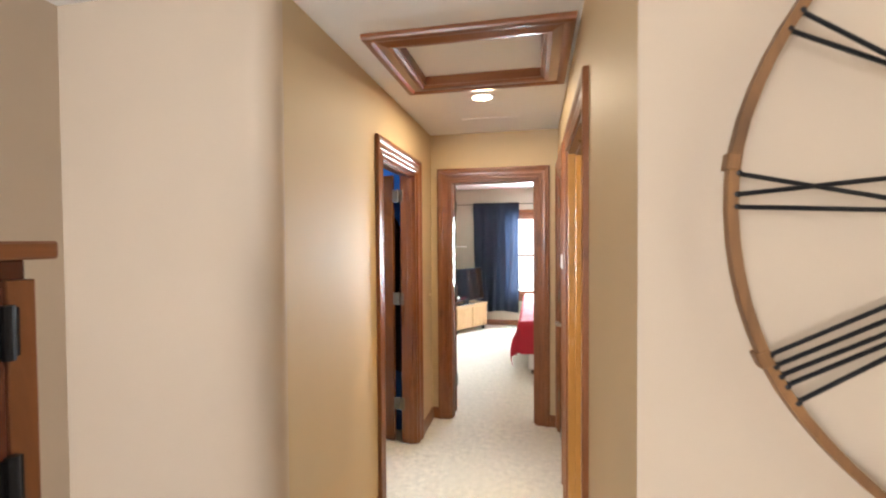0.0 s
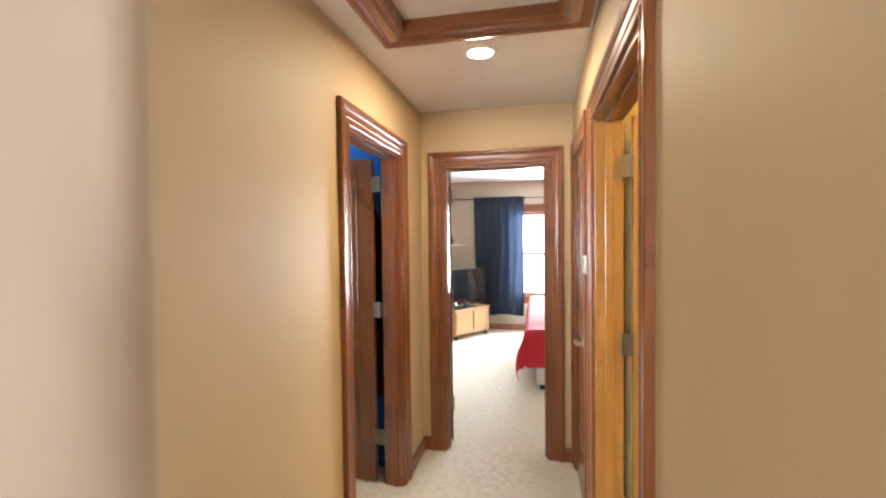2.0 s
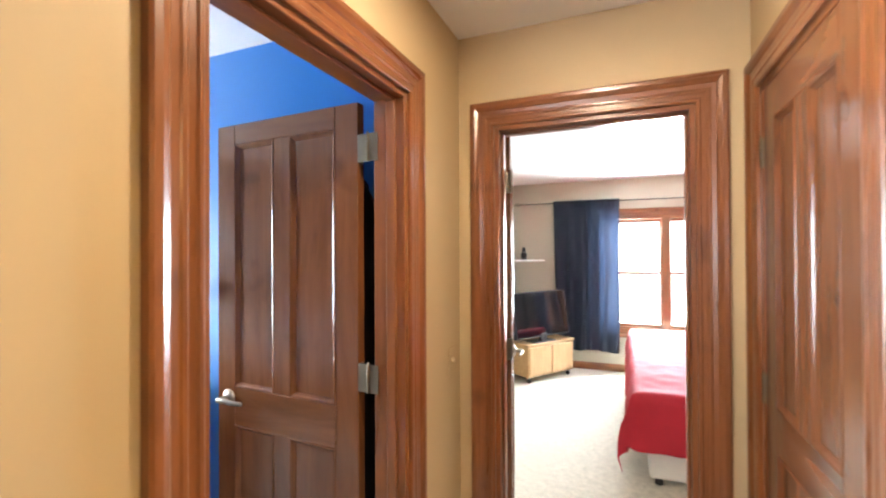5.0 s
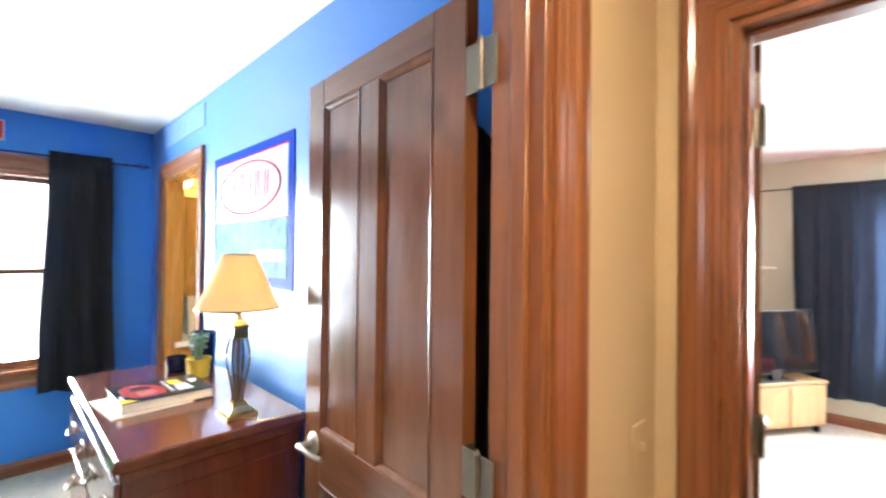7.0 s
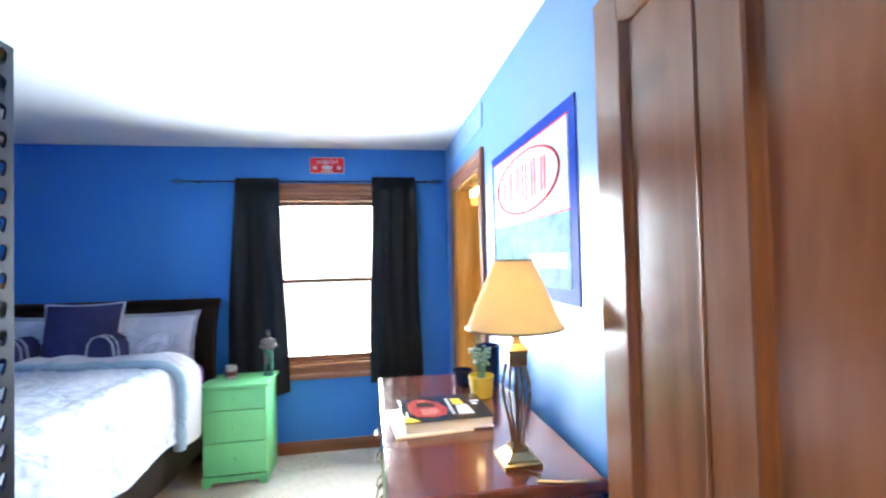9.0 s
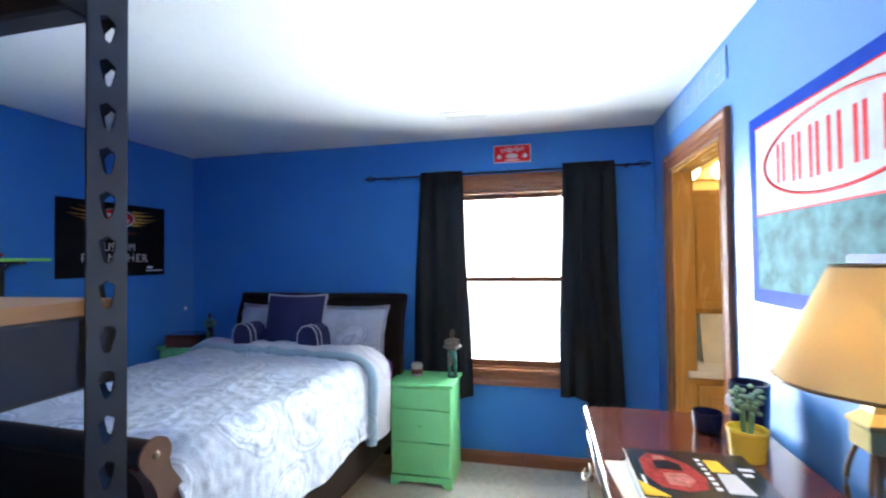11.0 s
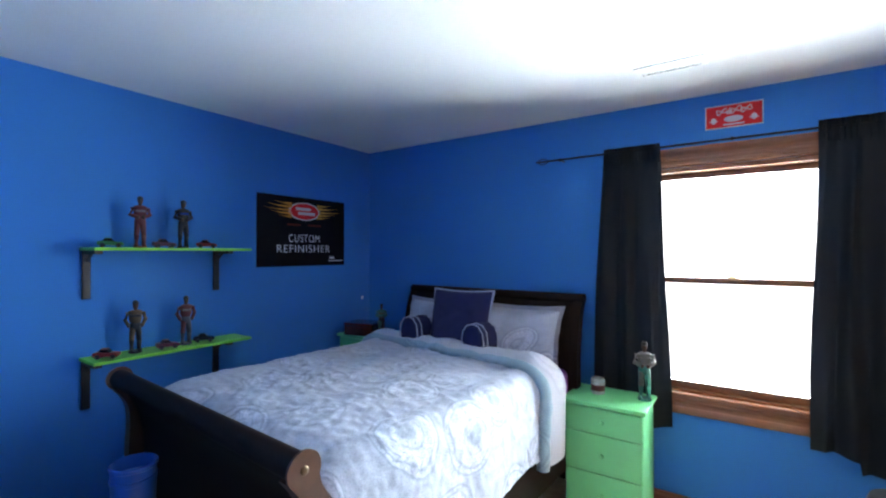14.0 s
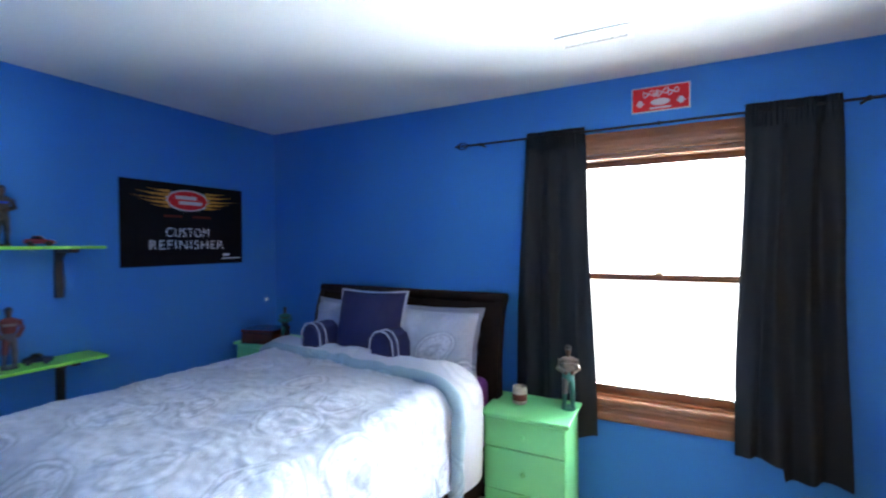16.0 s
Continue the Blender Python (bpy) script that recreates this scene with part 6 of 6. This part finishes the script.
part("toe_kick", B(-0.74, 0.74, -0.18, 0.26, 0, 0.08), M_GX, vc)
for i in range(3):
    d_ = part("door", B(-0.73 + i * 0.49, -0.27 + i * 0.49, -0.26, -0.24, 0.12, 0.76, 0.003), M_GZ, vc)
    part("panel", B(-0.67 + i * 0.49, -0.33 + i * 0.49, -0.266, -0.26, 0.18, 0.70, 0.003), M_GZ, d_)
wc = thing("wall_cabinet", (-4.424, 4.535, 1.15), 90, "honey wood wall cabinet with panelled doors", "cabinet")
part("body", B(-0.75, 0.75, -0.12, 0.135, 0, 0.80, 0.003), M_GZ, wc)
for i in range(3):
    d_ = part("door", B(-0.73 + i * 0.49, -0.27 + i * 0.49, -0.14, -0.12, 0.03, 0.77, 0.003), M_GZ, wc)
    part("panel", B(-0.67 + i * 0.49, -0.33 + i * 0.49, -0.147, -0.14, 0.09, 0.71, 0.003), M_GZ, d_)
gl = thing("globe_light", (-4.559, 4.09, 2.10), 90, "lit frosted globe wall light", "lamp")
part("back_plate", B(-0.30, 0.30, -0.03, 0, -0.05, 0.05, 0.006, 2), M_BRASS, gl)
for x in (-0.2, 0.0, 0.2):
    part("globe", ball(bmesh.new(), (x, -0.11, 0), 0.065, 20), M_GLOWBULB, gl, "glowing globe", True).visible_shadow = False
    part("holder", cyl(bmesh.new(), (x, -0.03, 0), (x, -0.05, 0), 0.03), M_BRASS, gl)
tw = thing("towel", (-4.36, 3.80, 0.84), 0, "folded white towel standing on the counter", "towel")
part("cloth", prism(bmesh.new(), [(-0.06, 0), (0.10, 0), (0.035, 0.34), (0.0, 0.35)], 0.09, 0.22, lambda u, v, w: (u, w, v)), M_MATT, tw, "", True)

# ---- far bedroom ----
YC = YB - 0.085
rod("curtain_rod", (-1.37, YC, 2.160), (1.60, YC, 2.160), "thin black iron curtain rod over the twin window", [((0.38, YC, 2.16), (0.38, YB, 2.17)), ((-1.28, YC, 2.16), (-1.28, YB, 2.16))])
curtain("curtain", "navy sheer curtain beside the twin window", M_SHEER, "x", YC, -0.955, -0.135, -0.90, -0.15, 2.185, 0.255, 0.035, 5.5, 3)
curtain("curtain", "navy sheer curtain at the window's far side", M_SHEER, "x", YC, 0.86, 1.55, 0.88, 1.55, 2.185, 0.255, 0.035, 5, 4)

ang = math.degrees(math.atan2(0.62, 0.42))
ts = thing("tv_stand", (-1.035, 7.635, 0), ang, "low light oak television stand on black castors", "tv stand")
part("body", B(-0.38, 0.38, -0.17, 0.22, 0.07, 0.43, 0.004), M_OAKX, ts)
part("top", B(-0.395, 0.395, -0.185, 0.23, 0.43, 0.455, 0.005), M_OAKX, ts)
for s in (-1, 1):
    d_ = part("door", B(*sorted((s * 0.006, s * 0.365)), -0.185, -0.17, 0.095, 0.415, 0.003), M_OAKZ, ts)
    part("door_edge", B(*sorted((s * 0.010, s * 0.022)), -0.189, -0.185, 0.10, 0.41), M_OAKZ, d_)
for x in (-0.33, 0.33):
    for y in (-0.13, 0.18):
        part("castor", cyl(cyl(bmesh.new(), (x - 0.012, y, 0.025), (x + 0.012, y, 0.025), 0.025, n=16), (x, y, 0.03), (x, y, 0.07), 0.008, n=8), M_BLACK, ts)
tv = thing("television", (-0.98, 7.50, 0.455), 58, "flat black television on the oak stand", "television")
part("stand_base", B(-0.18, 0.18, -0.04, 0.12, 0, 0.012, 0.004), M_BLACK, tv)
part("neck", B(-0.05, 0.05, -0.015, 0.025, 0.012, 0.10, 0.003), M_BLACK, tv)
part("bezel", B(-0.455, 0.455, -0.02, 0.03, 0.06, 0.60, 0.006, 2), M_BLACK, tv, m=pose(0, 0, 0, -7))
part("screen", B(-0.442, 0.442, -0.0225, -0.0202, 0.078, 0.588), M_SCREEN, tv, "glossy black screen", m=pose(0, 0, 0, -7))
ws = thing("corner_shelf", (-1.5, 7.95, 1.40), 0, "thin white floating shelf in the corner", "shelf")
part("board", prism(bmesh.new(), [(0, -0.28), (0.04, -0.28), (0.44, 0.10), (0.44, 0.13), (0, 0.13)], 0, 0.018, lambda u, v, w: (u, v, w)), M_WHITE, ws)
orn = bmesh.new()
lathe(orn, [(0.045, 0), (0.05, 0.01), (0.03, 0.02), (0.045, 0.06), (0.04, 0.09), (0.018, 0.10), (0.026, 0.13), (0.02, 0.16), (0.004, 0.17)], 16)
solo("ornament", orn, M_BLACK, "small black ornament on the floating shelf", "ornament", smooth=True, m=pose(-1.30, 7.93, 1.418))

rb = thing("red_bed", (0.78, 6.40, 0), 0, "bed under a draped red bedspread", "bed")
part("box_base", B(-0.72, 0.75, -1.08, 1.35, 0.06, 0.30, 0.02, 2), M_MATT, rb, "white box base")
part("mattress", B(-0.74, 0.77, -1.10, 1.37, 0.30, 0.575, 0.05, 3), M_MATT, rb)
for x, y in ((-0.66, -1.0), (0.68, -1.0), (-0.66, 1.28), (0.68, 1.28)):
    part("leg", cyl(bmesh.new(), (x, y, 0), (x, y, 0.06), 0.025), M_BLACK, rb)


def spread_at(u, v):
    X0, X1, Y0_, Y1_, TZ_ = -0.80, 0.82, -1.14, 1.37, 0.60
    L, R_, F = 0.40, 0.40, 0.36
    a = u * (L + (X1 - X0) + R_) - L
    b = v * (F + (Y1_ - Y0_)) - F
    dx = max(0, -a) + max(0, a - (X1 - X0))
    dy = max(0, -b)
    x = min(max(a, 0), X1 - X0) + X0
    y = max(b, 0) + Y0_
    d = max(dx, dy) if min(dx, dy) == 0 else math.hypot(dx, dy) * 0.92
    z = TZ_ - max(0, d - 0.03)
    fl = 0.028 * min(1, d / 0.2) * (1 + 0.6 * math.sin(9 * (a + b)))
    sx, sy = (-1 if a < 0 else (1 if dx else 0)), (-1 if dy else 0)
    corner = 0.045 * min(1, min(dx, dy) / 0.15)
    x += sx * (fl + corner + 0.02 * min(1, d / 0.05))
    y += sy * (fl + corner * 0.7 + 0.02 * min(1, d / 0.05))
    z += 0.012 * noise.noise((a * 3, b * 3, 6.0)) + 0.006 * noise.noise((a * 11, b * 11, 2.0)) + 0.025 * math.exp(-dx * 30) * math.exp(-dy * 30)
    return Vector((x, y, max(z, 0.10)))


def slab(nu, nv, at, drop):
    """A closed sheet: the grid at(u, v) and its copy moved by drop."""
    bm = bmesh.new()
    g = [[[bm.verts.new(at(i / nu, j / nv) + k * drop) for j in range(nv + 1)] for i in range(nu + 1)] for k in (0, 1)]
    for i in range(nu):
        for j in range(nv):
            q = ((i, j), (i + 1, j), (i + 1, j + 1), (i, j + 1))
            bm.faces.new([g[0][a][b] for a, b in q]), bm.faces.new([g[1][a][b] for a, b in reversed(q)])
    rim_ = [(i, 0) for i in range(nu)] + [(nu, j) for j in range(nv)] + [(i, nv) for i in range(nu, 0, -1)] + [(0, j) for j in range(nv, 0, -1)]
    for (a, b), (c, d) in zip(rim_, rim_[1:] + rim_[:1]):
        bm.faces.new((g[0][a][b], g[1][a][b], g[1][c][d], g[0][c][d]))
    return bm


part("bedspread", slab(90, 110, spread_at, Vector((0.006, 0.004, -0.008))), M_RED, rb, "draped red bedspread", True)
